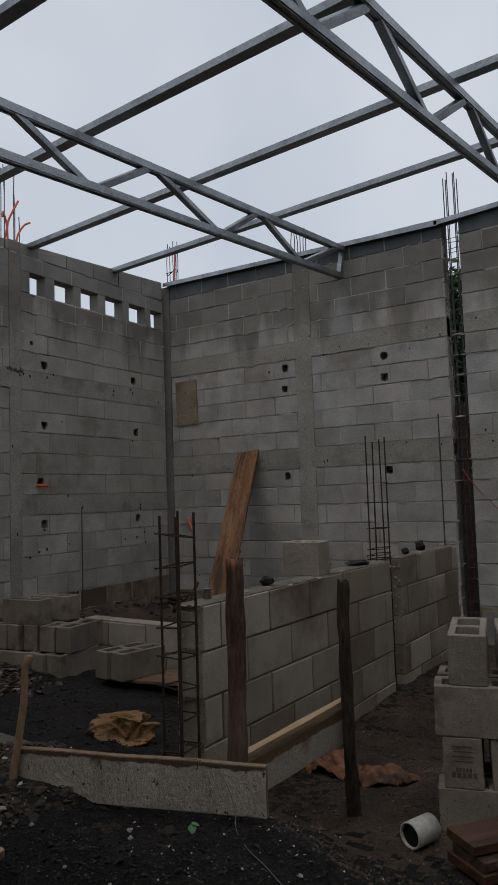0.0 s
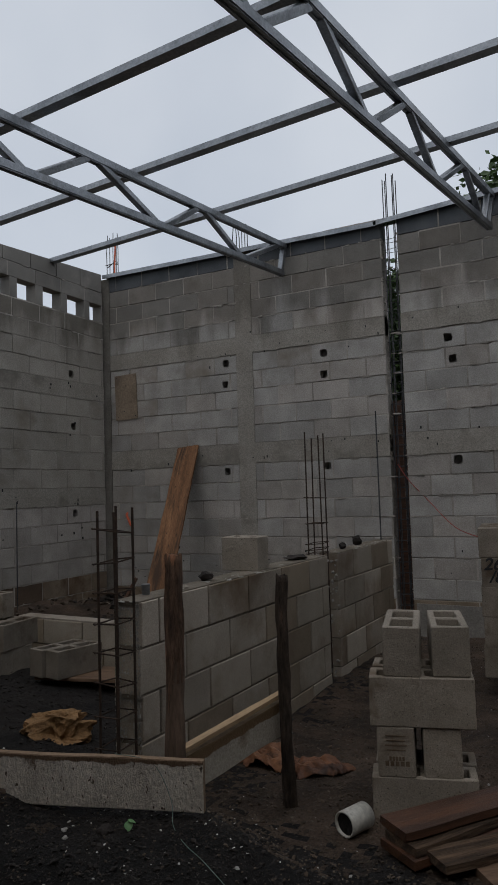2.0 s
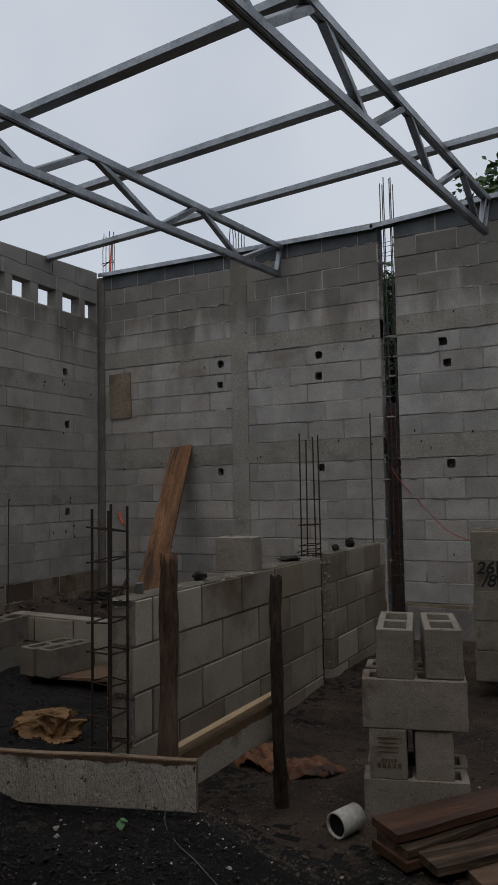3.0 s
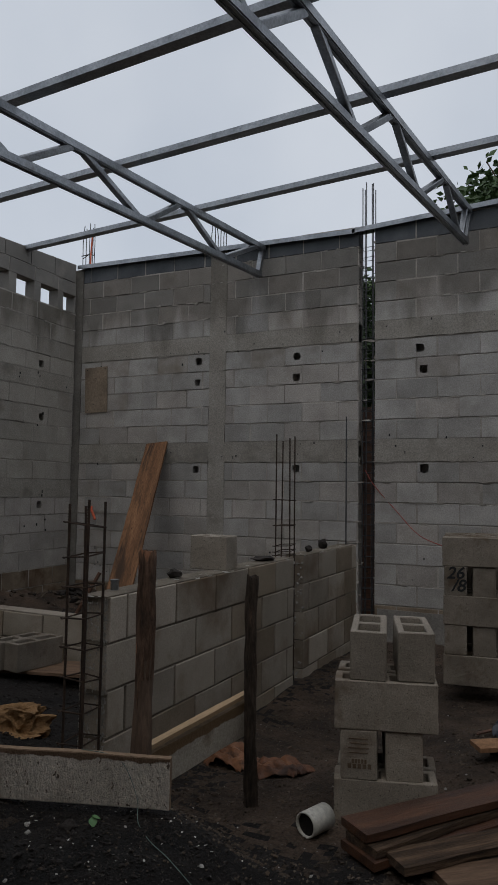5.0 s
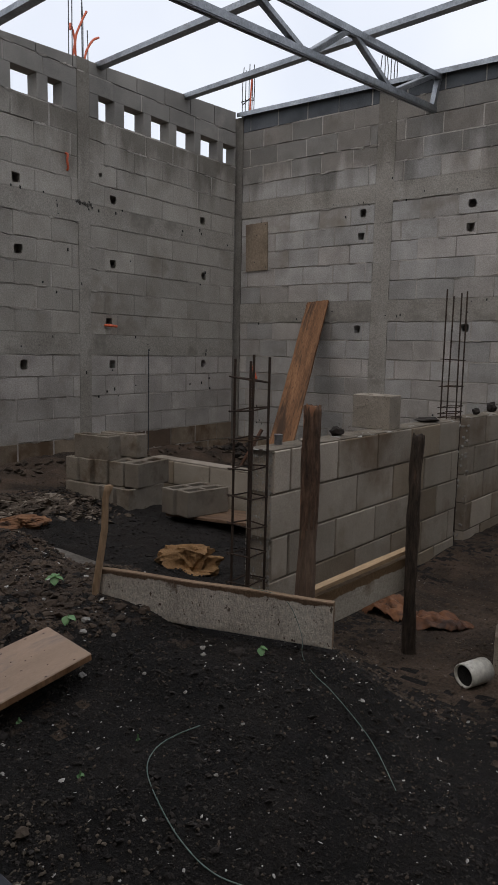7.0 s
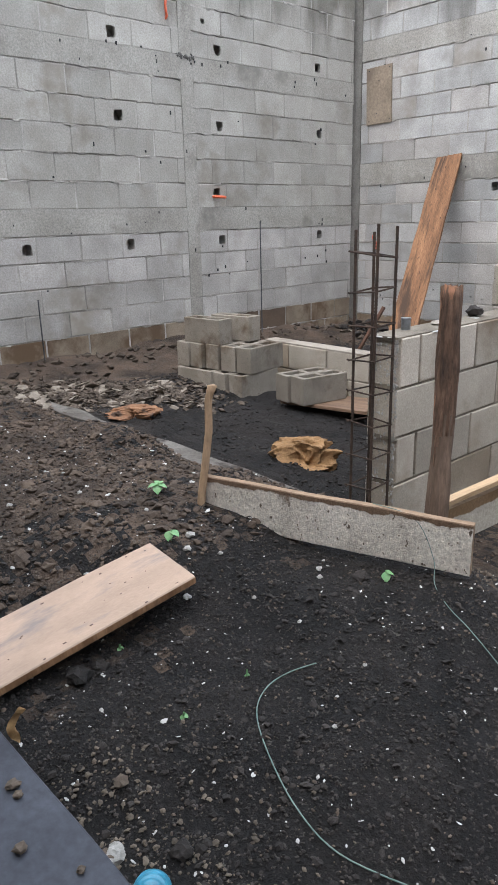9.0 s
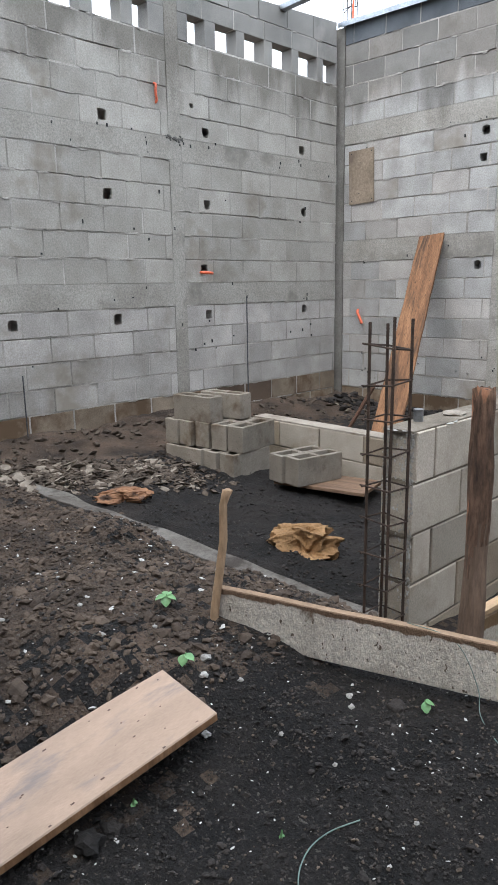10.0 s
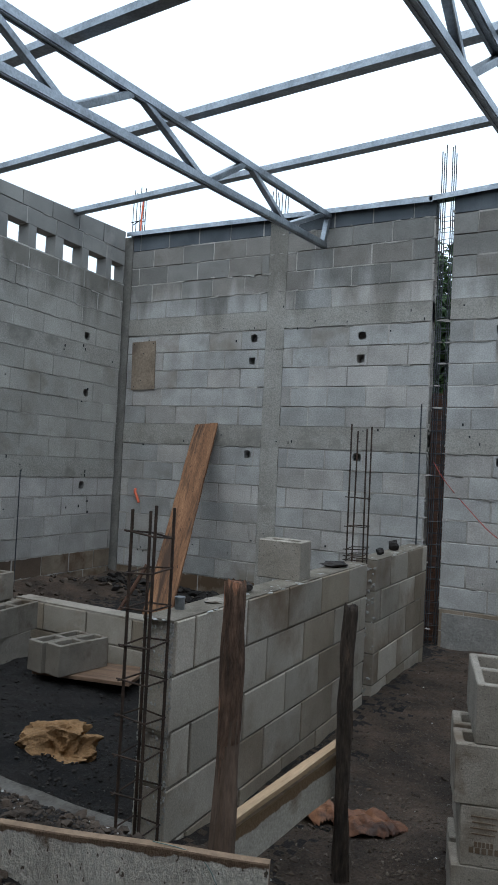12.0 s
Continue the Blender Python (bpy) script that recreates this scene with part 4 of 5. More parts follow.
tagged(part("mortar_crumbs", bm, M_DRIED, wall_low), kind="stuff")
part("footing", (lambda b: (box(b, -0.05, 3.6, -0.03, 0.19, -0.45, -0.02), b)[1])(bmesh.new()), M_CONCRETE_DARK, wall_low)

wall_low_cross = low_wall("wall_low_cross", "low cross wall of grey blocks, two courses", pose(1.25, -2.74, 0, 0, 0, -1.2), 3, [(0.0, 2.47)], -0.10, 0.2, (0.30, 0.10))
slab_bm = bmesh.new()
box(slab_bm, 0.006, 2.46, 0.004, 0.142, 0.485, 0.503)
part("mortar_bed", slab_bm, M_BLOCK_NEW, wall_low_cross)


# ---- rebar cages ----
def cage(name, at, size, heights, stirrups, radius, label, ribs=0.0):
    base = thing(name, at, label, "rebar cage")
    h = size / 2
    for (sx, sy), z in zip(((-1, -1), (1, -1), (1, 1), (-1, 1)), heights):
        bm = bmesh.new()
        tube(bm, [(sx * h, sy * h, 0), (sx * h + rnd.uniform(-.004, .004), sy * h, z * 0.5), (sx * h + rnd.uniform(-.006, .006), sy * h, z)], radius, 7, ribs)
        part("bar", bm, M_RUST, base)
    g = h + radius
    for z in stirrups:
        bm = bmesh.new()
        t = rnd.uniform(-0.012, 0.012)
        tube(bm, [(-g - 0.02, -g, z + t), (g, -g, z), (g, g, z - t), (-g, g, z), (-g, -g - 0.015, z + t)], radius * 0.62, 6)
        part("stirrup", bm, M_RUST, base)
    return base


cage("rebar_cage", pose(3.800, -4.622, 0.05, 0, 0, -4), 0.104, (1.36, 1.38, 1.37, 1.35), [0.12 + 0.128 * k for k in range(10)], 0.0056, "rusty four-bar column cage beside the low wall end", 0.012)
cage("rebar_cage", pose(3.812, -2.38, -0.05, 0, 0, 0), 0.102, (1.93, 1.90, 1.92, 1.89), [0.1 + 0.17 * k for k in range(5)] + [1.07, 1.10, 1.14, 1.28, 1.46], 0.0052, "slim rebar cage rising from the low wall")

# ---- loose blocks ----
HOLLOW = hollow_mesh(M_BLOCK_NEW)
HOLLOW_PILE = hollow_mesh(M_BLOCK_PILE)
HOLLOW_SHORT = hollow_mesh(M_BLOCK_NEW, 0.24, 0.14, 0.195)


def loose(x, y, z, turn, label="loose hollow grey concrete block in a stack", group="stacked blocks", mesh=None):
    ob = new("concrete_block", mesh or HOLLOW)
    ob.matrix_basis = pose(x, y, z, random.uniform(-0.8, 0.8), random.uniform(-0.8, 0.8), turn)
    return tagged(ob, label, "concrete block", group)


def stack(x, y, z, turn, h, layers, group, label, mesh=None):
    """Layers of two lengthwise blocks and two end-on blocks in turn; (x, y) is the front left corner."""
    made = []
    m = pose(x, y, z, 0, 0, turn)
    for k, kind in enumerate(layers):
        if kind == "long":
            spots = [(0.195, 0.07, 0), (0.20, 0.235, 0)] + ([(0.20, 0.48, 0)] if mesh else [])
        else:
            spots = [(0.075 + kind[0], 0.195, 90), (0.265 + kind[1], 0.205, 90)] + ([(0.20, 0.485, 0)] if mesh else [])
        for sx, sy, a in spots:
            p = m @ Vector((sx, sy, k * h))
            ob = loose(p.x, p.y, p.z, turn + a + random.uniform(-2, 2), label, group, mesh)
            ob.scale.z = h / 0.19
            made.append(ob)
    return made


STACK_NEAR = stack(4.835, -4.40, 0.195, 14.5, 0.186, ["long", (0.02, -0.005), "long", (0.055, 0.04)], "blocks of the near stack", "hollow grey block in a four-layer stack on gravel")
STACK_FAR = stack(4.90, -2.33, 0.245, 8, 0.189, ["long", (0.0, -0.012), "long", (0.0, -0.012), "long"], "blocks of the far stack", "hollow grey block in a five-layer stack near the wall", HOLLOW_PILE)

# lettering: painted figures on the far stack, an unreadable stamp on the near one
mark = bpy.data.curves.new("painted_figures", "FONT")
mark.body, mark.size, mark.extrude, mark.space_line, mark.shear, mark.offset = "26\n /8", 0.108, 0.0006, 0.75, 0.25, 0.0022
tmp = bpy.data.objects.new("painted_figures", mark)
scene.collection.objects.link(tmp)
bpy.context.view_layer.update()
figures = bpy.data.meshes.new_from_object(tmp.evaluated_get(bpy.context.evaluated_depsgraph_get()))
bpy.data.objects.remove(tmp)
figures.materials.clear()
figures.materials.append(M_BLACK)
target = STACK_FAR[9]
ob = part("painted_figures", figures, None, target, "black hand-painted figures 26/8", at=Matrix.Translation((-0.197, 0.055, 0.115)) @ pose(0, 0, 0, 90, 0, -90))
bm = bmesh.new()
for row, (w, h_) in enumerate(((0.075, 0.004), (0.07, 0.004), (0.08, 0.004), (0.07, 0.004), (0.06, 0.016), (0.095, 0.018))):
    z = 0.16 - row * 0.018 - (0.008 if row > 3 else 0)
    n_ = 5 if row > 3 else 1
    for k in range(n_):
        step = w / n_
        box(bm, -0.1965, -0.1945, -w / 2 + k * step, -w / 2 + k * step + step * (0.72 if n_ > 1 else 1), z - h_, z)
part("stamp", bm, M_BLOCK_BASE, STACK_NEAR[2], "worn dark stamp")

# pile of blocks in the room
for x, y, z, a in ((1.20, -3.38, 0.17, 2), (1.47, -3.22, 0.17, 88), (1.62, -3.20, 0.17, 91), (1.20, -3.06, 0.17, 0),
                   (1.03, -3.22, 0.36, 90), (1.18, -3.20, 0.36, 87), (1.33, -3.18, 0.36, 92), (1.475, -3.16, 0.36, 97), (1.62, -3.13, 0.36, 97),
                   (1.22, -3.30, 0.55, 4), (1.27, -3.06, 0.55, 8)):
    loose(x, y, z, a, "hollow grey block in a loose pile on dark soil", "blocks of the room pile", HOLLOW_PILE)
for x in (2.085, 2.232):
    loose(x, -3.15, 0.224, 80, "hollow grey block lying beside the pile", "paired blocks", HOLLOW_PILE)
loose(3.743, -3.345, 1.012, 0, "short cut grey block standing on the low wall", "cut block", HOLLOW_SHORT)

# stones, a tin and scraps on the low wall
def lump(name, x, y, z, r, mat, label, category, squash=0.7, seed=0):
    bm = bmesh.new()
    bmesh.ops.create_icosphere(bm, subdivisions=2, radius=r)
    for v in bm.verts:
        v.co *= 1 + 0.55 * noise.noise(v.co * (1.6 / r) + Vector((seed * 3.1, seed, 0)))
        v.co.z *= squash
    bm.verts.ensure_lookup_table()
    low = min(v.co.z for v in bm.verts)
    for v in bm.verts:
        v.co.z -= low
    return tagged(part(name, bm, mat, at=pose(x, y, z, 0, 0, seed * 40)), label, category)


lump("stone", 3.83, -1.95, 1.010, 0.030, M_CLOD, "dark stone on the low wall", "stone", 0.8, 1)
lump("stone", 3.83, -1.62, 1.010, 0.036, M_CLOD, "pointed dark stone on the low wall", "stone", 1.2, 2)
lump("stone", 3.80, -2.75, 1.010, 0.085, M_CLOD, "flat dark slab on the low wall", "stone", 0.18, 3)
lump("mortar_lump", 3.80, -4.15, 1.006, 0.05, M_BLOCK_NEW, "flat scrap of set mortar on the low wall", "mortar", 0.2, 4)
lump("stone", 3.78, -3.85, 1.010, 0.04, M_CLOD, "small dark stone on the low wall", "stone", 0.6, 5)
bm = bmesh.new()
bmesh.ops.create_cone(bm, cap_ends=True, segments=18, radius1=0.019, radius2=0.019, depth=0.045, matrix=Matrix.Translation((0, 0, 0.0225)))
tin = tagged(part("small_tin", bm, M_GALV, at=pose(3.765, -4.36, 1.012)), "small round metal tin on the low wall", "tin")
bm = bmesh.new()
bmesh.ops.create_cone(bm, cap_ends=True, segments=18, radius1=0.021, radius2=0.021, depth=0.006, matrix=Matrix.Translation((0, 0, 0.045)))
part("rim", bm, M_GALV, tin)


# ---- timber ----
def plank(name, p, q, width, thick, side, mat, label, category="plank", edge=None, uneven=0.004, taper=1.0):
    """A board from p to q (the middle of its upper face), side = the direction of its width; its mesh is along local x."""
    p, q, side = Vector(p), Vector(q), Vector(side)
    ex = (q - p).normalized()
    ey = (side - ex * side.dot(ex)).normalized()
    ez = ex.cross(ey)
    length = (q - p).length
    n = max(6, int(length / 0.06))
    bm = bmesh.new()
    rows = []
    for i in range(n + 1):
        x, w = length * i / n, width * (1 + (taper - 1) * i / n)
        jit = uneven * noise.noise((x * 4, width * 30, thick * 90 + p.x))
        jit2 = uneven * noise.noise((x * 4, 7 + width * 30, p.y))
        c = 0.003
        rows.append([bm.verts.new(v) for v in ((x, -w / 2 + jit, -c), (x, -w / 2 + c + jit, 0), (x, w / 2 - c + jit2, 0), (x, w / 2 + jit2, -c), (x, w / 2 + jit2, -thick), (x, -w / 2 + jit, -thick))])
    for a, b in zip(rows, rows[1:]):
        for k in range(6):
            f = bm.faces.new((a[k], b[k], b[(k + 1) % 6], a[(k + 1) % 6]))
            if edge and k in (3, 5):
                f.material_index = 1
    for r in (rows[0][::-1], rows[-1]):
        f = bm.faces.new(r)
        if edge:
            f.material_index = 1
    ob = part(name, bm, [mat, edge] if edge else mat)
    ob.matrix_basis = Matrix((ex, ey, ez)).transposed().to_4x4()
    ob.matrix_basis.translation = p
    return tagged(ob, label, category)


M_WOOD_LEAN = material("leaning_orange_board", (0.092, 0.042, 0.019), (0.261, 0.131, 0.065), 0.85, grain=14, blotch=1.2, bump=0.45, bump_scale=10, contrast=0.6, stretch=(1.0, 9, 9), local=True, stain=(0.058, 0.033, 0.020), stain_scale=0.75, stain_at=0.54, stain_soft=0.1, speck=(0.048, 0.028, 0.018))
M_WOOD_SHORT = material("muddy_brown_board", (0.085, 0.05, 0.03), (0.20, 0.125, 0.08), 0.85, grain=14, blotch=1.6, bump=0.35, bump_scale=10, stretch=(1.2, 9, 9), local=True)
plank("leaning_plank", (1.225, -0.045, 2.02), (1.83, -1.72, 0.22), 0.262, 0.025, (1, 0.12, 0), M_WOOD_LEAN, "weathered orange-brown plank leaning against the wall", uneven=0.008)
plank("thin_stick", (1.95, -2.05, 0.75), (1.72, -2.25, 0.2), 0.03, 0.015, (1, 0, 0), M_WOOD_DARK, "thin dark stick propped by the plank", "stick")
tagged(plank("strip_footing", (0.9, -4.665, 0.315), (3.72, -4.515, 0.208), 0.115, 0.3, (0, 1, 0), M_FOOTING, "rough concrete strip footing half buried in soil", "footing", uneven=0.03), kind="structure")
form = plank("formwork_board", (3.755, -5.455, 0.595), (4.572, -5.182, 0.588), 0.155, 0.025, (0, 0, 1), M_FORM, "cement-splashed formwork board set on edge in soil", "formwork board", M_FORM_EDGE)
plank("formwork_board", (4.305, -4.95, 0.462), (4.428, -4.25, 0.522), 0.135, 0.025, (0, 0, 1), M_FORM_LONG, "cement-covered formwork board held by two posts", "formwork board", M_FORM_EDGE, uneven=0.008)
plank("timber_strip", (4.297, -4.95, 0.550), (4.420, -4.25, 0.610), 0.034, 0.019, (1, 0, 0), M_STRIP, "pale raw timber strip nailed along the formwork", "timber strip")
plank("loose_board", (3.990, -5.752, 0.570), (3.930, -6.99, 0.400), 0.222, 0.022, (1, 0, -0.10), M_WOOD_PALE, "clean pale pine board lying on the soil", "board", M_WOOD_OLD)
pale = [o for o in scene.objects if o.name == "loose_board"][0]
bm = bmesh.new()
rnd = random.Random(77)
for k in range(46):
    x, y, r = rnd.uniform(0.02, 1.1), rnd.uniform(-0.105, 0.105), rnd.uniform(0.0012, 0.0035)
    box(bm, x, x + r * rnd.uniform(1, 3), y, y + r, -0.001, 0.0012)
tagged(part("nail_hole", bm, M_WOOD_DARK, pale), kind="stuff")
plank("painted_board", (3.4, -6.69, 0.490), (5.10, -6.68, 0.425), 0.68, 0.02, (0, 1, 0), M_SLATE, "dark slate-grey painted board lying on soil", "board")
plank("short_board", (1.98, -3.16, 0.222), (2.62, -3.0, 0.222), 0.34, 0.022, (0, 1, 0), M_WOOD_SHORT, "short brown board under the paired blocks", "board")
d = Vector((0.45, 0.57, 0)).normalized()
s = Vector((0.707, -0.707, 0))
for k, (off, z, w, l, turn, mat) in enumerate((((0, 0), 0.345, 0.145, 1.35, 0, M_WOOD_DARK), ((0.03, -0.02), 0.312, 0.16, 1.3, 5, M_WOOD_SPLIT), ((0.15, -0.06), 0.300, 0.12, 1.25, -5, M_WOOD_SPLIT), ((0.30, -0.06), 0.272, 0.15, 1.2, -12, M_WOOD_SHORT), ((0.02, -0.03), 0.282, 0.18, 1.2, 2, M_WOOD_DARK))):
    r = Matrix.Rotation(radians(turn), 3, "Z")
    p = Vector((5.01, -4.725, z)) + Vector((off[0], off[1], 0))
    ob = plank("scrap_plank", p, p + r @ d * l, w, 0.028, r @ s, mat, "wet dark brown scrap plank in a low pile", "plank", uneven=0.012, taper=0.9)
    tagged(ob, group="scrap planks")


def post(name, points, radii, mat, label, sides=18, rough=0.2, ragged=0.016, mud=None):
    bm = bmesh.new()
    pts = [Vector(p) for p in points]
    dense, rad = [], []
    for i in range(len(pts) - 1):
        k = max(2, int((pts[i + 1] - pts[i]).length / 0.03))
        for j in range(k):
            dense.append(pts[i].lerp(pts[i + 1], j / k))
            rad.append(radii[i] + (radii[i + 1] - radii[i]) * j / k)
    dense.append(pts[-1])
    rad.append(radii[-1])
    rings = []
    for i, (p, r) in enumerate(zip(dense, rad)):
        ring = []
        for k in range(sides):
            a = 2 * math.pi * k / sides
            rr = r * (1 + rough * noise.noise((math.cos(a) * 2, math.sin(a) * 2, i * 0.23 + p.x * 5)) + rough * noise.noise((math.cos(a) * 5, math.sin(a) * 5, i * 0.1)))
            z = ragged * noise.noise((math.cos(a) * 2, math.sin(a) * 2, 4 + p.x)) if i == len(dense) - 1 else 0
            ring.append(bm.verts.new(p - pts[0] + Vector((math.cos(a) * rr, math.sin(a) * rr, z))))
        rings.append(ring)
    for a, b in zip(rings, rings[1:]):
        for k in range(sides):
            f = bm.faces.new((a[k], a[(k + 1) % sides], b[(k + 1) % sides], b[k]))
            if mud and f.calc_center_median().z < mud[0] + 0.13 * noise.noise((k * 0.8, 1.7, 0.3)) + 0.05 * noise.noise((k * 1.9, 7.7, f.calc_center_median().z * 31)):
                f.material_index = 1
    bm.faces.new(rings[-1])
    bm.faces.new(rings[0][::-1])
    return tagged(part(name, bm, [mat, mud[1]] if mud else mat, at=Matrix.Translation(pts[0]), smooth=True), label, "wooden post")


post("wooden_post", [(4.345, -5.01, 0.25), (4.345, -4.99, 0.70), (4.335, -4.965, 1.02), (4.325, -4.95, 1.26)], [0.031, 0.033, 0.031, 0.029], M_BARK_RED, "rough bark-covered post, peeled above and mud-smeared below", 24, 0.26, 0.016, (0.58, M_MUD_POST))
post("wooden_post", [(4.455, -4.33, 0.0), (4.452, -4.345, 0.6), (4.458, -4.36, 1.115)], [0.026, 0.025, 0.023], M_BARK, "dark slender bark-covered post", 20, 0.36, 0.03)
post("wooden_stake", [(3.782, -5.493, 0.42), (3.781, -5.468, 0.62), (3.782, -5.43, 0.82), (3.768, -5.415, 0.92), (3.778, -5.405, 0.965)], [0.012, 0.013, 0.0125, 0.0125, 0.0155], M_STAKE, "pale crooked stake driven into the soil", 10, 0.15, 0.012)


# ---- paper, pipe, wires, plants ----
def crumple(name, at, lx, ly, height, mat, label, category, seed, folds=6.0):
    """A crumpled sheet: sharp folds from ridged noise, hanging to the ground at its rim."""
    rnd_ = random.Random(seed)
    nx, ny = 44, 30
    verts, faces = [], []
    # straight creases in a few directions; between them the sheet stays flat
    creases = []
    for k in range(int(folds)):
        a = rnd_.uniform(0, math.pi)
        creases.append((math.cos(a), math.sin(a), rnd_.uniform(0.7, 1.3) * (0.95 + 0.42 * k), rnd_.random(), 1 / (1 + 0.22 * k)))
    whole = sum(c[4] for c in creases)

    def folded(u, v):
        z = 0.0
        for cx, cy, f, phase, weight in creases:
            w = (u * cx + v * cy) * f + phase + 0.18 * noise.noise((u * 1.5, v * 1.5, phase * 9))
            z += weight * (1 - 4 * abs(w - math.floor(w) - 0.5))
        return z / whole

    for j in range(ny):
        for i in range(nx):
            u, v = i / (nx - 1) * 2 - 1, j / (ny - 1) * 2 - 1
            r = math.sqrt(u * u + v * v)
            dome = max(0.0, 1 - r ** 3)
            z = height * (0.62 * max(0.0, 1 - r ** 2) ** 0.6 + (0.08 + 0.42 * dome) * folded(u, v))
            sx, sy = folded(v + 3, u), folded(u - 5, v + 2)
            verts.append((u * lx / 2 + 0.07 * lx * sx, v * ly / 2 + 0.09 * ly * sy, max(z, -0.008 + 0.01 * sx)))
    for j in range(ny - 1):
        for i in range(nx - 1):
            u, v = (i + .5) / (nx - 1) * 2 - 1, (j + .5) / (ny - 1) * 2 - 1
            if math.sqrt(u * u + v * v) < 0.90 + 0.26 * noise.noise((u * 1.7, v * 1.7, seed)):
                q = j * nx + i
                if rnd_.random() < 0.5:
                    faces += [(q, q + 1, q + nx + 1), (q, q + nx + 1, q + nx)]
                else:
                    faces += [(q, q + 1, q + nx), (q + 1, q + nx + 1, q + nx)]
    me = bpy.data.meshes.new(name)
    me.from_pydata(verts, [], faces)
    me.materials.append(mat)
    bm = bmesh.new()
    bm.from_mesh(me)
    bmesh.ops.delete(bm, geom=[v for v in bm.verts if not v.link_faces], context="VERTS")
    bmesh.ops.subdivide_edges(bm, edges=bm.edges[:], cuts=1, use_grid_fill=True)
    for v in bm.verts:
        v.co += Vector((noise.noise(v.co * 24), noise.noise(v.co * 24 + Vector((3, 0, 0))), noise.noise(v.co * 24 + Vector((0, 3, 0))))) * 0.004
    twin = bmesh.ops.duplicate(bm, geom=bm.faces[:] + bm.verts[:] + bm.edges[:])["geom"]
    for g in twin:
        if isinstance(g, bmesh.types.BMVert):
            g.co.z -= 0.004
    bm.to_mesh(me)
    bm.free()
    ob = new(name, me)
    ob.matrix_basis = at
    return tagged(ob, label, category)


def crushed_bag(name, at, size, mat, label, category, seed):
    """A crushed paper bag: a low pillow with deep sharp creases that run mostly along it."""
    bm = bmesh.new()
    bmesh.ops.create_icosphere(bm, subdivisions=5, radius=1.0)
    o = Vector((seed * 3.7, seed * 1.3, seed * 2.1))
    for v in bm.verts:
        d = v.co.copy()
        p = Vector((d.x, d.y * 1.1, d.z * 0.9)) + o
        p += 0.30 * Vector((noise.noise(p * 1.1), noise.noise(p * 1.1 + Vector((9, 0, 0))), noise.noise(p * 1.1 + Vector((0, 9, 0)))))
        ridge = 1.25 * (0.25 - abs(noise.noise(p * 1.3))) + 0.48 * (0.22 - abs(noise.noise(p * 2.7 + o))) + 0.16 * (0.2 - abs(noise.noise(p * 6.5)))
        r = 1.0 + ridge
        v.co = Vector((d.x * size[0] * r, d.y * size[1] * r, max(-0.012 + 0.008 * ridge, (d.z * 0.9 + 0.28 + 0.3 * ridge) * size[2])))
    return tagged(part(name, bm, mat, at=at), label, category)


crushed_bag("crumpled_paper", pose(2.85, -3.985, ground_z(2.85, -3.985) + 0.004, 0, 0, 30), (0.178, 0.118, 0.130), M_PAPER, "crumpled tan kraft paper bag on dark soil", "paper bag", 3)
crushed_bag("crumpled_paper", pose(1.72, -4.36, ground_z(1.72, -4.36) + 0.004, 0, 0, 60), (0.14, 0.10, 0.06), M_PAPER_RED, "flattened reddish-brown paper bag among rubble", "paper bag", 7)
crumple("torn_bag", pose(4.12, -3.86, ground_z(4.12, -3.86) + 0.01, 0, 0, -12), 0.46, 0.22, 0.10, M_PAPER_WET, "torn wet orange-brown cement bag on gravel", "cement bag", 8, 5)
crumple("torn_bag", pose(4.42, -3.92, ground_z(4.42, -3.92) + 0.005, 0, 0, 20), 0.32, 0.20, 0.08, M_PAPER_WET, "torn wet orange-brown cement bag on gravel", "cement bag", 11, 5)

bm = bmesh.new()
n_, ro, ri, l = 28, 0.045, 0.038, 0.115
rings = [[bm.verts.new((r * math.cos(2 * math.pi * k / n_), y, r * math.sin(2 * math.pi * k / n_))) for k in range(n_)] for r, y in ((ro, 0.002), (ro, l), (ri, l), (ri, 0.002), ((ro + ri) / 2, 0.0))]
for a, b in ((0, 1), (1, 2), (2, 3), (3, 4), (4, 0)):
    for k in range(n_):
        bm.faces.new((rings[a][k], rings[a][(k + 1) % n_], rings[b][(k + 1) % n_], rings[b][k]))
tagged(part("pipe_offcut", bm, M_PVC, at=pose(4.805, -4.635, ground_z(4.82, -4.59) + 0.047, 0, 0, -21), smooth=True), "short dirty white plastic pipe offcut on gravel", "pipe")
# dark disc just inside the mouth, painted shade for the pipe's bore
bm = bmesh.new()
bm.faces.new([bm.verts.new((0.0378 * math.cos(2 * math.pi * k / n_), l * 0.10, 0.0378 * math.sin(2 * math.pi * k / n_))) for k in range(n_)])
part("soil_plug", bm, M_SOIL, [o for o in scene.objects if o.name == "pipe_offcut"][0])

conduit("plastic_wire", [(x, y, ground_z(x, y) + 0.006) for x, y in ((4.46, -5.68), (4.42, -5.74), (4.42, -5.81), (4.46, -5.88), (4.55, -5.94), (4.68, -5.99), (4.80, -6.00), (4.95, -5.96))], 0.0016, M_WIRE, "thin green plastic wire curled on the soil")
conduit("plastic_wire", [(4.30, -5.26, 0.675), (4.42, -5.23, 0.655), (4.49, -5.235, 0.56)] + [(x, y, ground_z(x, y) + 0.006) for x, y in ((4.52, -5.27), (4.60, -5.33), (4.70, -5.38), (4.84, -5.42), (4.98, -5.55))], 0.0012, M_WIRE, "thin green wire tied to the formwork board")


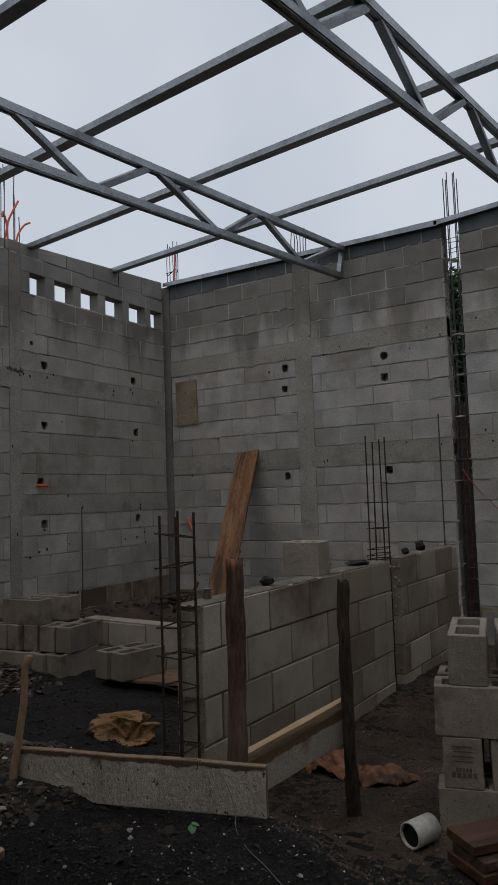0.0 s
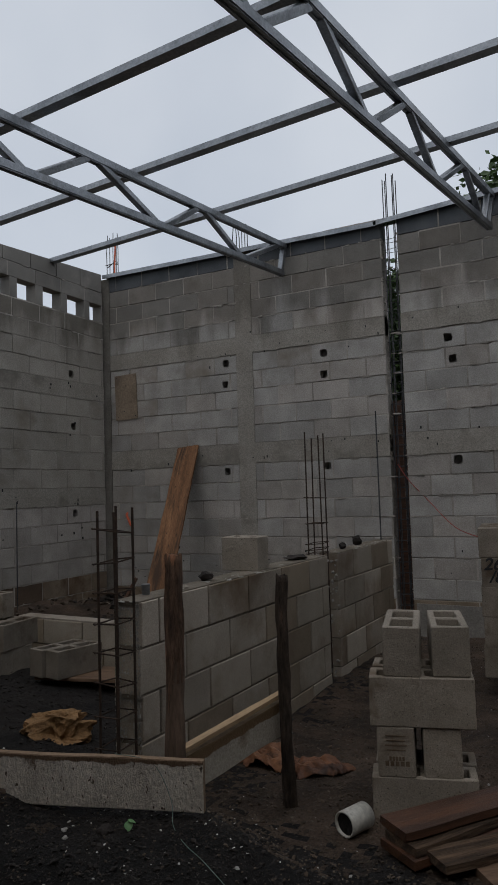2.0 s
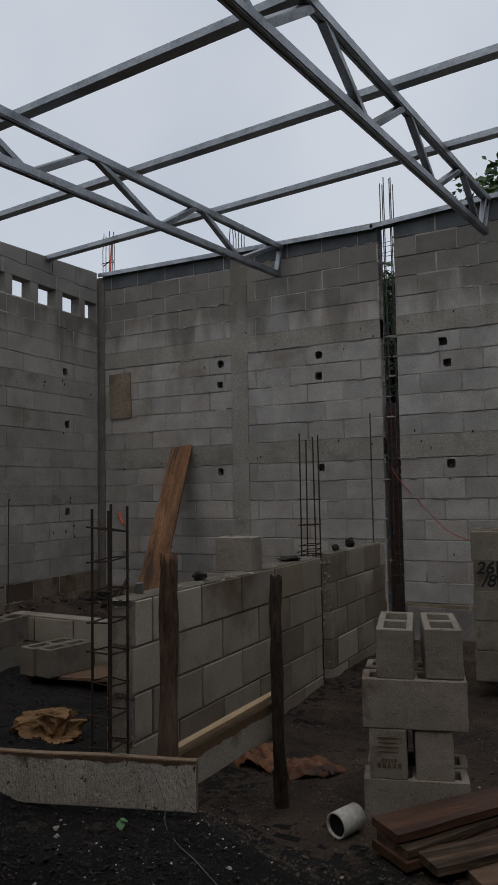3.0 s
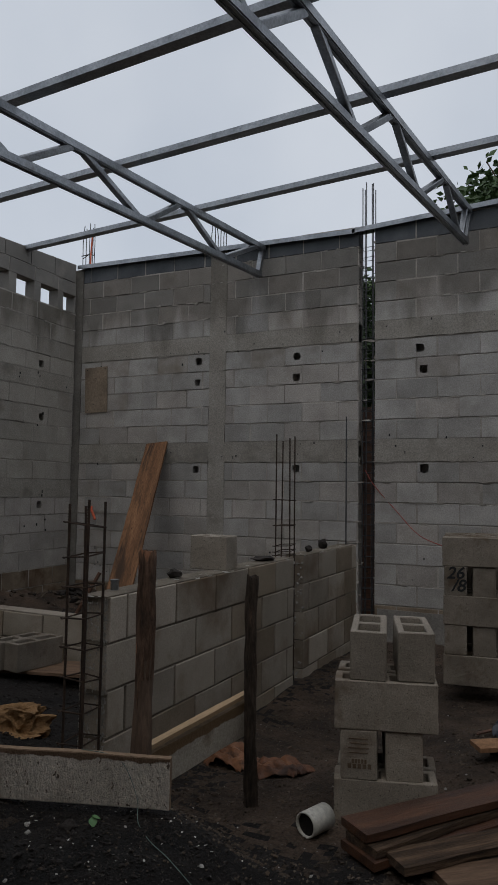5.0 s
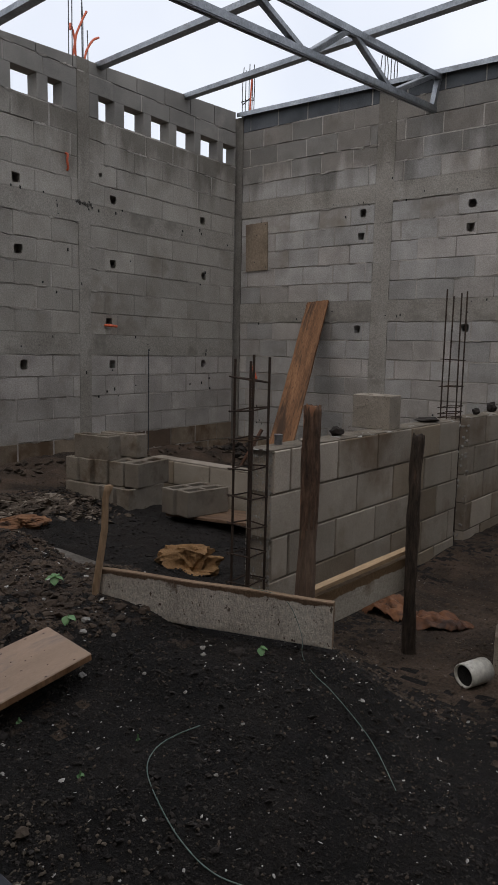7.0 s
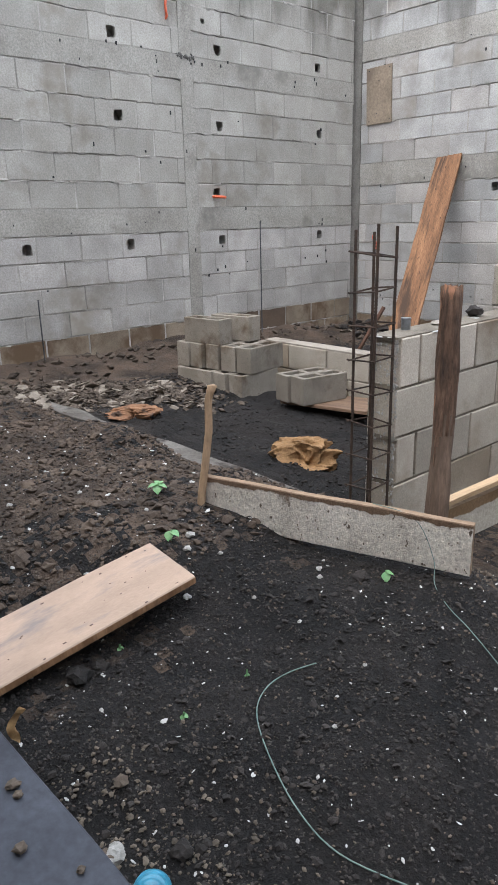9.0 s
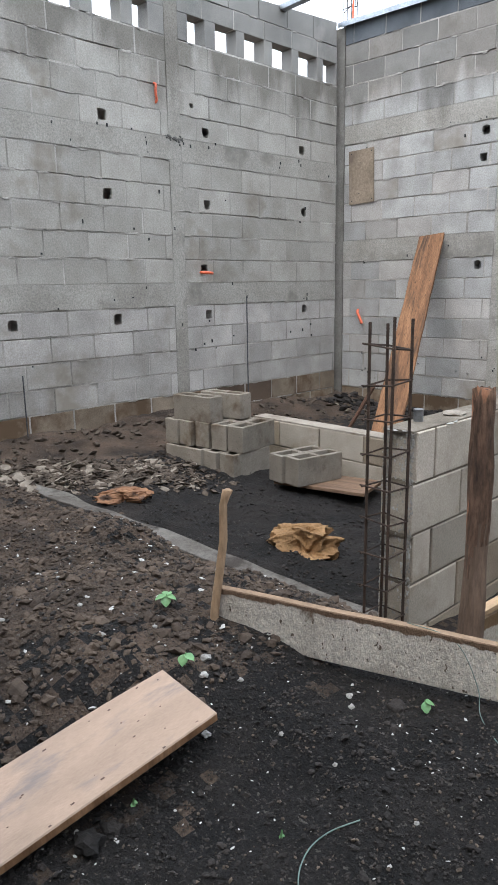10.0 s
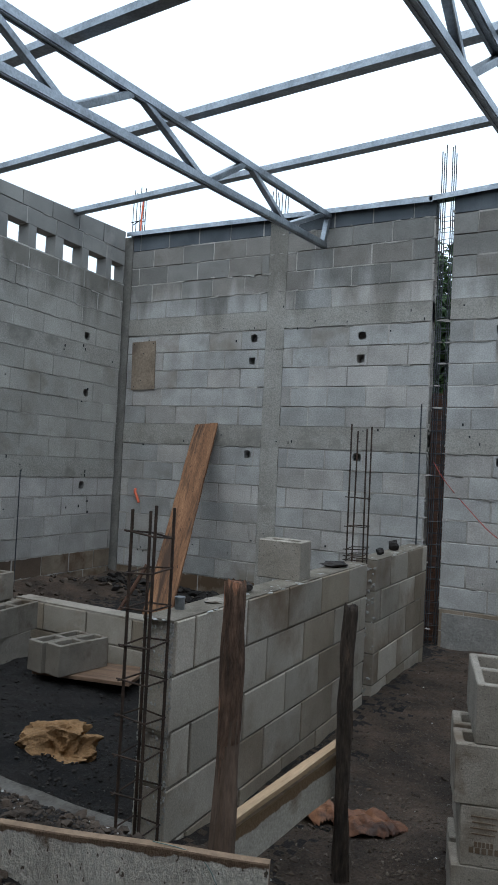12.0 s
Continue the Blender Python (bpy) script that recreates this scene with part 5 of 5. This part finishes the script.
def seedling(x, y, turn, size, label):
    base = thing("seedling", pose(x, y, ground_z(x, y) - 0.005, 0, 0, turn * 0.3), label, "seedling", "seedlings")
    bm = bmesh.new()
    tube(bm, [(0, 0, 0), (0.004, 0, 0.025), (0, 0.004, 0.05 * size / 0.04)], 0.0022, 6)
    part("stem", bm, M_SPROUT, base)
    for k, (a, tilt) in enumerate(((-45, 55), (40, 25), (-130, 20), (120, 5))):
        if size < 0.034 and k > 1:
            break
        bm = bmesh.new()
        n = 10
        mid = [bm.verts.new((size * i / n, 0, 0.12 * size * math.sin(3.1 * i / n) - 0.003)) for i in range(n + 1)]
        for side in (-1, 1):
            rim = [bm.verts.new((size * i / n, side * size * 0.44 * math.sin(math.pi * (i / n) ** 0.8), 0.12 * size * math.sin(3.1 * i / n))) for i in range(1, n)]
            chain = [mid[0], *rim, mid[-1]]
            for i in range(n):
                quad = [mid[i], mid[i + 1], chain[i + 1], chain[i]]
                bm.faces.new(list(dict.fromkeys(quad)))
        part("leaf", bm, M_SPROUT, base, at=Matrix.Translation((0, 0, 0.046 * size / 0.04)) @ pose(0, 0, 0, 0, tilt, a), smooth=True)


seedling(3.640, -5.54, 20, 0.036, "young green seedling with four rounded leaves")
seedling(3.885, -5.675, -60, 0.033, "young green seedling with two rounded leaves")
seedling(4.40, -5.33, 30, 0.030, "tiny two-leaf green seedling")
seedling(4.075, -5.99, 80, 0.014, "tiny green sprout in dark soil")
seedling(4.35, -5.81, 10, 0.010, "tiny green sprout in dark soil")
seedling(4.36, -6.01, -40, 0.014, "tiny green sprout in dark soil")

bm = bmesh.new()
n = 12
mid = [bm.verts.new((0.11 * i / n, 0.01 * math.sin(i), 0.02 + 0.02 * math.sin(3 * i / n))) for i in range(n + 1)]
for side in (-1, 1):
    rim = [bm.verts.new((0.11 * i / n, side * 0.022 * math.sin(math.pi * i / n), 0.035 + 0.02 * math.sin(3 * i / n))) for i in range(1, n)]
    chain = [mid[0], *rim, mid[-1]]
    for i in range(n):
        bm.faces.new(list(dict.fromkeys([mid[i], mid[i + 1], chain[i + 1], chain[i]])))
tagged(part("dry_leaf", bm, M_DRY_LEAF, at=pose(4.225, -6.31, 0.43, 0, -72, 40) @ Matrix.Scale(0.85, 4), smooth=True), "curled dry tan leaf on the soil", "leaf")
def wound_ball(x, y, r, mat, label):
    """A small ball wound of cord, with shallow ridges."""
    bm = bmesh.new()
    bmesh.ops.create_uvsphere(bm, u_segments=28, v_segments=40, radius=r)
    for v in bm.verts:
        v.co *= 1 + 0.035 * math.sin(v.co.z / r * 24) + 0.05 * noise.noise(v.co * 40)
    tagged(part("cord_ball", bm, mat, at=pose(x, y, ground_z(x, y) + r * 0.8, 25, 35, 0), smooth=True), label, "ball")


M_GREENISH = material("faded_green_cord", (0.22, 0.27, 0.17), (0.38, 0.42, 0.30), 0.8, grain=50, blotch=20, bump=0.3)
wound_ball(4.632, -6.292, 0.033, M_BLUE, "small ball of blue cord on the soil")
wound_ball(4.735, -6.285, 0.026, M_GREENISH, "small ball of faded green cord on the soil")


# ---- loose ground: gravel, clods, chips and rubble ----
def scatter(name, label, mat, count, sizes, places, seed, flat=0.65, sink=0.25, power=2.0):
    rnd = random.Random(seed)
    verts, faces = [], []
    for k in range(count):
        x, y = places(rnd)
        r = sizes[0] + (sizes[1] - sizes[0]) * rnd.random() ** power
        z = ground_z(x, y) + r * flat * (1 - sink) - r * flat * 0.3
        turn = Euler((rnd.uniform(-.5, .5), rnd.uniform(-.5, .5), rnd.uniform(0, 6.3))).to_matrix()
        stretch = (rnd.uniform(0.7, 1.4), rnd.uniform(0.6, 1.1), flat * rnd.uniform(0.7, 1.2))
        base = len(verts)
        for p in OCTA:
            j = rnd.uniform(0.72, 1.18)
            verts.append(tuple(Vector((x, y, z)) + turn @ Vector((p.x * stretch[0], p.y * stretch[1], p.z * stretch[2])) * r * j))
        faces += [(a + base, b + base, c + base) for a, b, c in OCTA_F]
    me = bpy.data.meshes.new(name)
    me.from_pydata(verts, [], faces)
    me.materials.append(mat)
    return tagged(new(name, me), label, name.replace("_", " "), kind="stuff")


def over_mound(r):
    return r.uniform(2.4, 5.6), r.uniform(-6.9, -4.8)


def over_near(r):
    return r.uniform(3.85, 5.25), r.uniform(-6.45, -5.15)


def over_passage(r):
    return r.uniform(3.98, 6.3), r.uniform(-5.0, -0.3)


def over_room(r):
    return r.uniform(0.9, 3.6), r.uniform(-4.5, -3.0)


def over_left(r):
    return 0.2 + 3.8 * r.random() ** 0.8, r.uniform(-6.5, -4.7)


def along_left(r):
    return abs(r.gauss(0, 0.45)) + 0.12, r.uniform(-5.8, -0.3)


def along_back(r):
    return r.uniform(0.3, 3.6), -abs(r.gauss(0, 0.35)) - 0.1


def rubble_strip(r):
    t = r.random()
    return 0.75 + 0.75 * t + r.gauss(0, 0.16), -5.0 + 1.35 * t + r.gauss(0, 0.14)


scatter("gravel", "fine grey gravel pressed into dark soil", M_GRAVEL, 9000, (0.0015, 0.006), over_mound, 21)
scatter("gravel", "brown and grey gravel on the passage floor", M_GRAVEL, 14000, (0.002, 0.009), over_passage, 22)
scatter("gravel", "fine gravel on the room floor", M_CLOD, 7000, (0.002, 0.015), over_room, 23, power=5)
scatter("soil_clods", "dark clods of damp soil on the mound", M_CLOD, 16000, (0.0018, 0.012), over_mound, 24, power=4, sink=0.5)
scatter("soil_clods", "brown clods of damp soil", M_CLOD_BROWN, 18000, (0.0025, 0.016), over_left, 25, power=4, sink=0.5)
scatter("soil_clods", "dark clods by the passage", M_CLOD_BROWN, 2400, (0.003, 0.015), over_passage, 26, power=3)
scatter("soil_clods", "larger brown clods on the heap", M_CLOD_BROWN, 1500, (0.008, 0.030), over_left, 41, power=2.2, sink=0.55)
scatter("plaster_shards", "broken flat sheets of plaster by the wall", M_SHARD, 260, (0.018, 0.075), rubble_strip, 42, flat=0.16, power=1.8)
scatter("plaster_shards", "scraps of plaster at the foot of the back wall", M_SHARD, 60, (0.012, 0.05), along_back, 43, flat=0.3)
scatter("soil_grains", "fine dark grains of soil and ash", M_GRAIN, 26000, (0.0012, 0.0048), over_near, 45, power=2.5)
scatter("wood_slivers", "pale slivers of wood on the soil", M_CHIP, 160, (0.003, 0.010), over_near, 46, flat=0.12)
scatter("pale_chips", "pale mortar and wood chips on the soil", M_CHIP, 1300, (0.0012, 0.0065), over_mound, 27, flat=0.4)
scatter("gravel", "pale gravel strewn on the passage floor", M_PALE_GRAVEL, 3500, (0.002, 0.008), over_passage, 47)
scatter("pale_chips", "pale mortar chips on the passage floor", M_CHIP, 260, (0.002, 0.009), over_passage, 28, flat=0.4)
scatter("pale_chips", "pale chips on the soil by the left wall", M_CHIP, 260, (0.003, 0.014), over_left, 29, flat=0.4)
scatter("rubble", "grey plaster rubble heaped along the wall", M_RUBBLE, 4200, (0.004, 0.034), rubble_strip, 30, flat=0.5, power=3.2)
scatter("rubble", "grey rubble scattered at the foot of the wall", M_RUBBLE, 420, (0.01, 0.05), along_left, 31, flat=0.6)
scatter("rubble", "dark rubble at the foot of the back wall", M_CLOD, 700, (0.015, 0.07), along_back, 32, flat=0.6)
for k, (x, y, r) in enumerate(((3.95, -5.665, .016), (3.905, -5.62, .018), (4.02, -5.60, .010), (4.22, -5.40, .012), (4.25, -5.43, .011), (3.66, -5.78, .012), (4.05, -5.75, .014), (4.18, -5.62, .009), (4.33, -5.60, .008), (3.70, -5.63, .010), (3.45, -5.72, .011), (3.30, -5.90, .013), (4.56, -5.62, .008), (4.62, -5.80, .009))):
    lump("pebble", x, y, ground_z(x, y) - 0.004, r * 0.78, M_DRIED, "pale lump of dried mortar on the soil", "pebble", 0.6, k + 10)
for k, (x, y, r) in enumerate(((4.34, -5.36, .022), (4.10, -6.12, .030), (4.10, -6.06, .022), (4.45, -5.55, .012), (5.55, -3.0, .10), (5.75, -2.7, .12), (5.5, -2.2, .08), (5.9, -3.3, .11), (5.35, -3.4, .06))):
    lump("stone", x, y, ground_z(x, y) - 0.006, r, M_CLOD, "dark angular stone lying on the ground", "stone", 0.6, k + 30)

rnd = random.Random(91)
for k in range(16):
    x, y = rnd.uniform(4.22, 4.95), rnd.uniform(-6.62, -6.38)
    lump("pebble", x, y, 0.490 - 0.0382 * (x - 3.4), rnd.uniform(0.006, 0.014), M_GRAVEL if k % 3 else M_DRIED, "crumb of dirt lying on the painted board", "pebble", 0.6, k + 50)
for k in range(26):
    x, y = rnd.uniform(4.35, 5.05), -6.33 + abs(rnd.gauss(0.03, 0.07))
    lump("stone", x, y, ground_z(x, y) - 0.005, rnd.uniform(0.009, 0.021), (M_DRIED, M_GRAVEL, M_CLOD)[k % 3], "small angular stone beside the painted board", "stone", 0.65, k + 70)


def by_board(r):
    return r.uniform(4.3, 5.2), -6.33 + abs(r.gauss(0, 0.14))


scatter("gravel", "pale gravel beside the painted board", M_PALE_GRAVEL, 1000, (0.002, 0.008), by_board, 44)
crumple("dark_tarp", pose(5.42, -3.02, ground_z(5.42, -3.02) + 0.01, 0, 0, 30), 0.34, 0.22, 0.14, M_TARP, "scrap of dark blue plastic sheet on the dirt", "plastic sheet", 14, 5)
plank("scrap_plank", (5.25, -3.55, 0.285), (5.75, -3.25, 0.30), 0.12, 0.022, (0.5, -0.8, 0), M_WOOD_OLD, "brown board end lying in the dirt")
for k, (x, y, a, l) in enumerate(((5.3, -3.4, 20, .5), (5.35, -2.9, -15, .6), (5.5, -2.7, 50, .4), (5.2, -3.1, 35, .35), (5.45, -3.7, 10, .45))):
    bm = bmesh.new()
    c_, s_ = math.cos(radians(a)), math.sin(radians(a))
    tube(bm, [(0, 0, 0), (l * .5 * c_, l * .5 * s_, 0.03), (l * c_, l * s_, 0.015 + 0.02 * k)], 0.009, 7, taper=0.5)
    tagged(part("stick", bm, M_WOOD_DARK, at=pose(x, y, ground_z(x, y) + 0.02)), "thin dark branch lying in the dirt", "stick", "sticks")
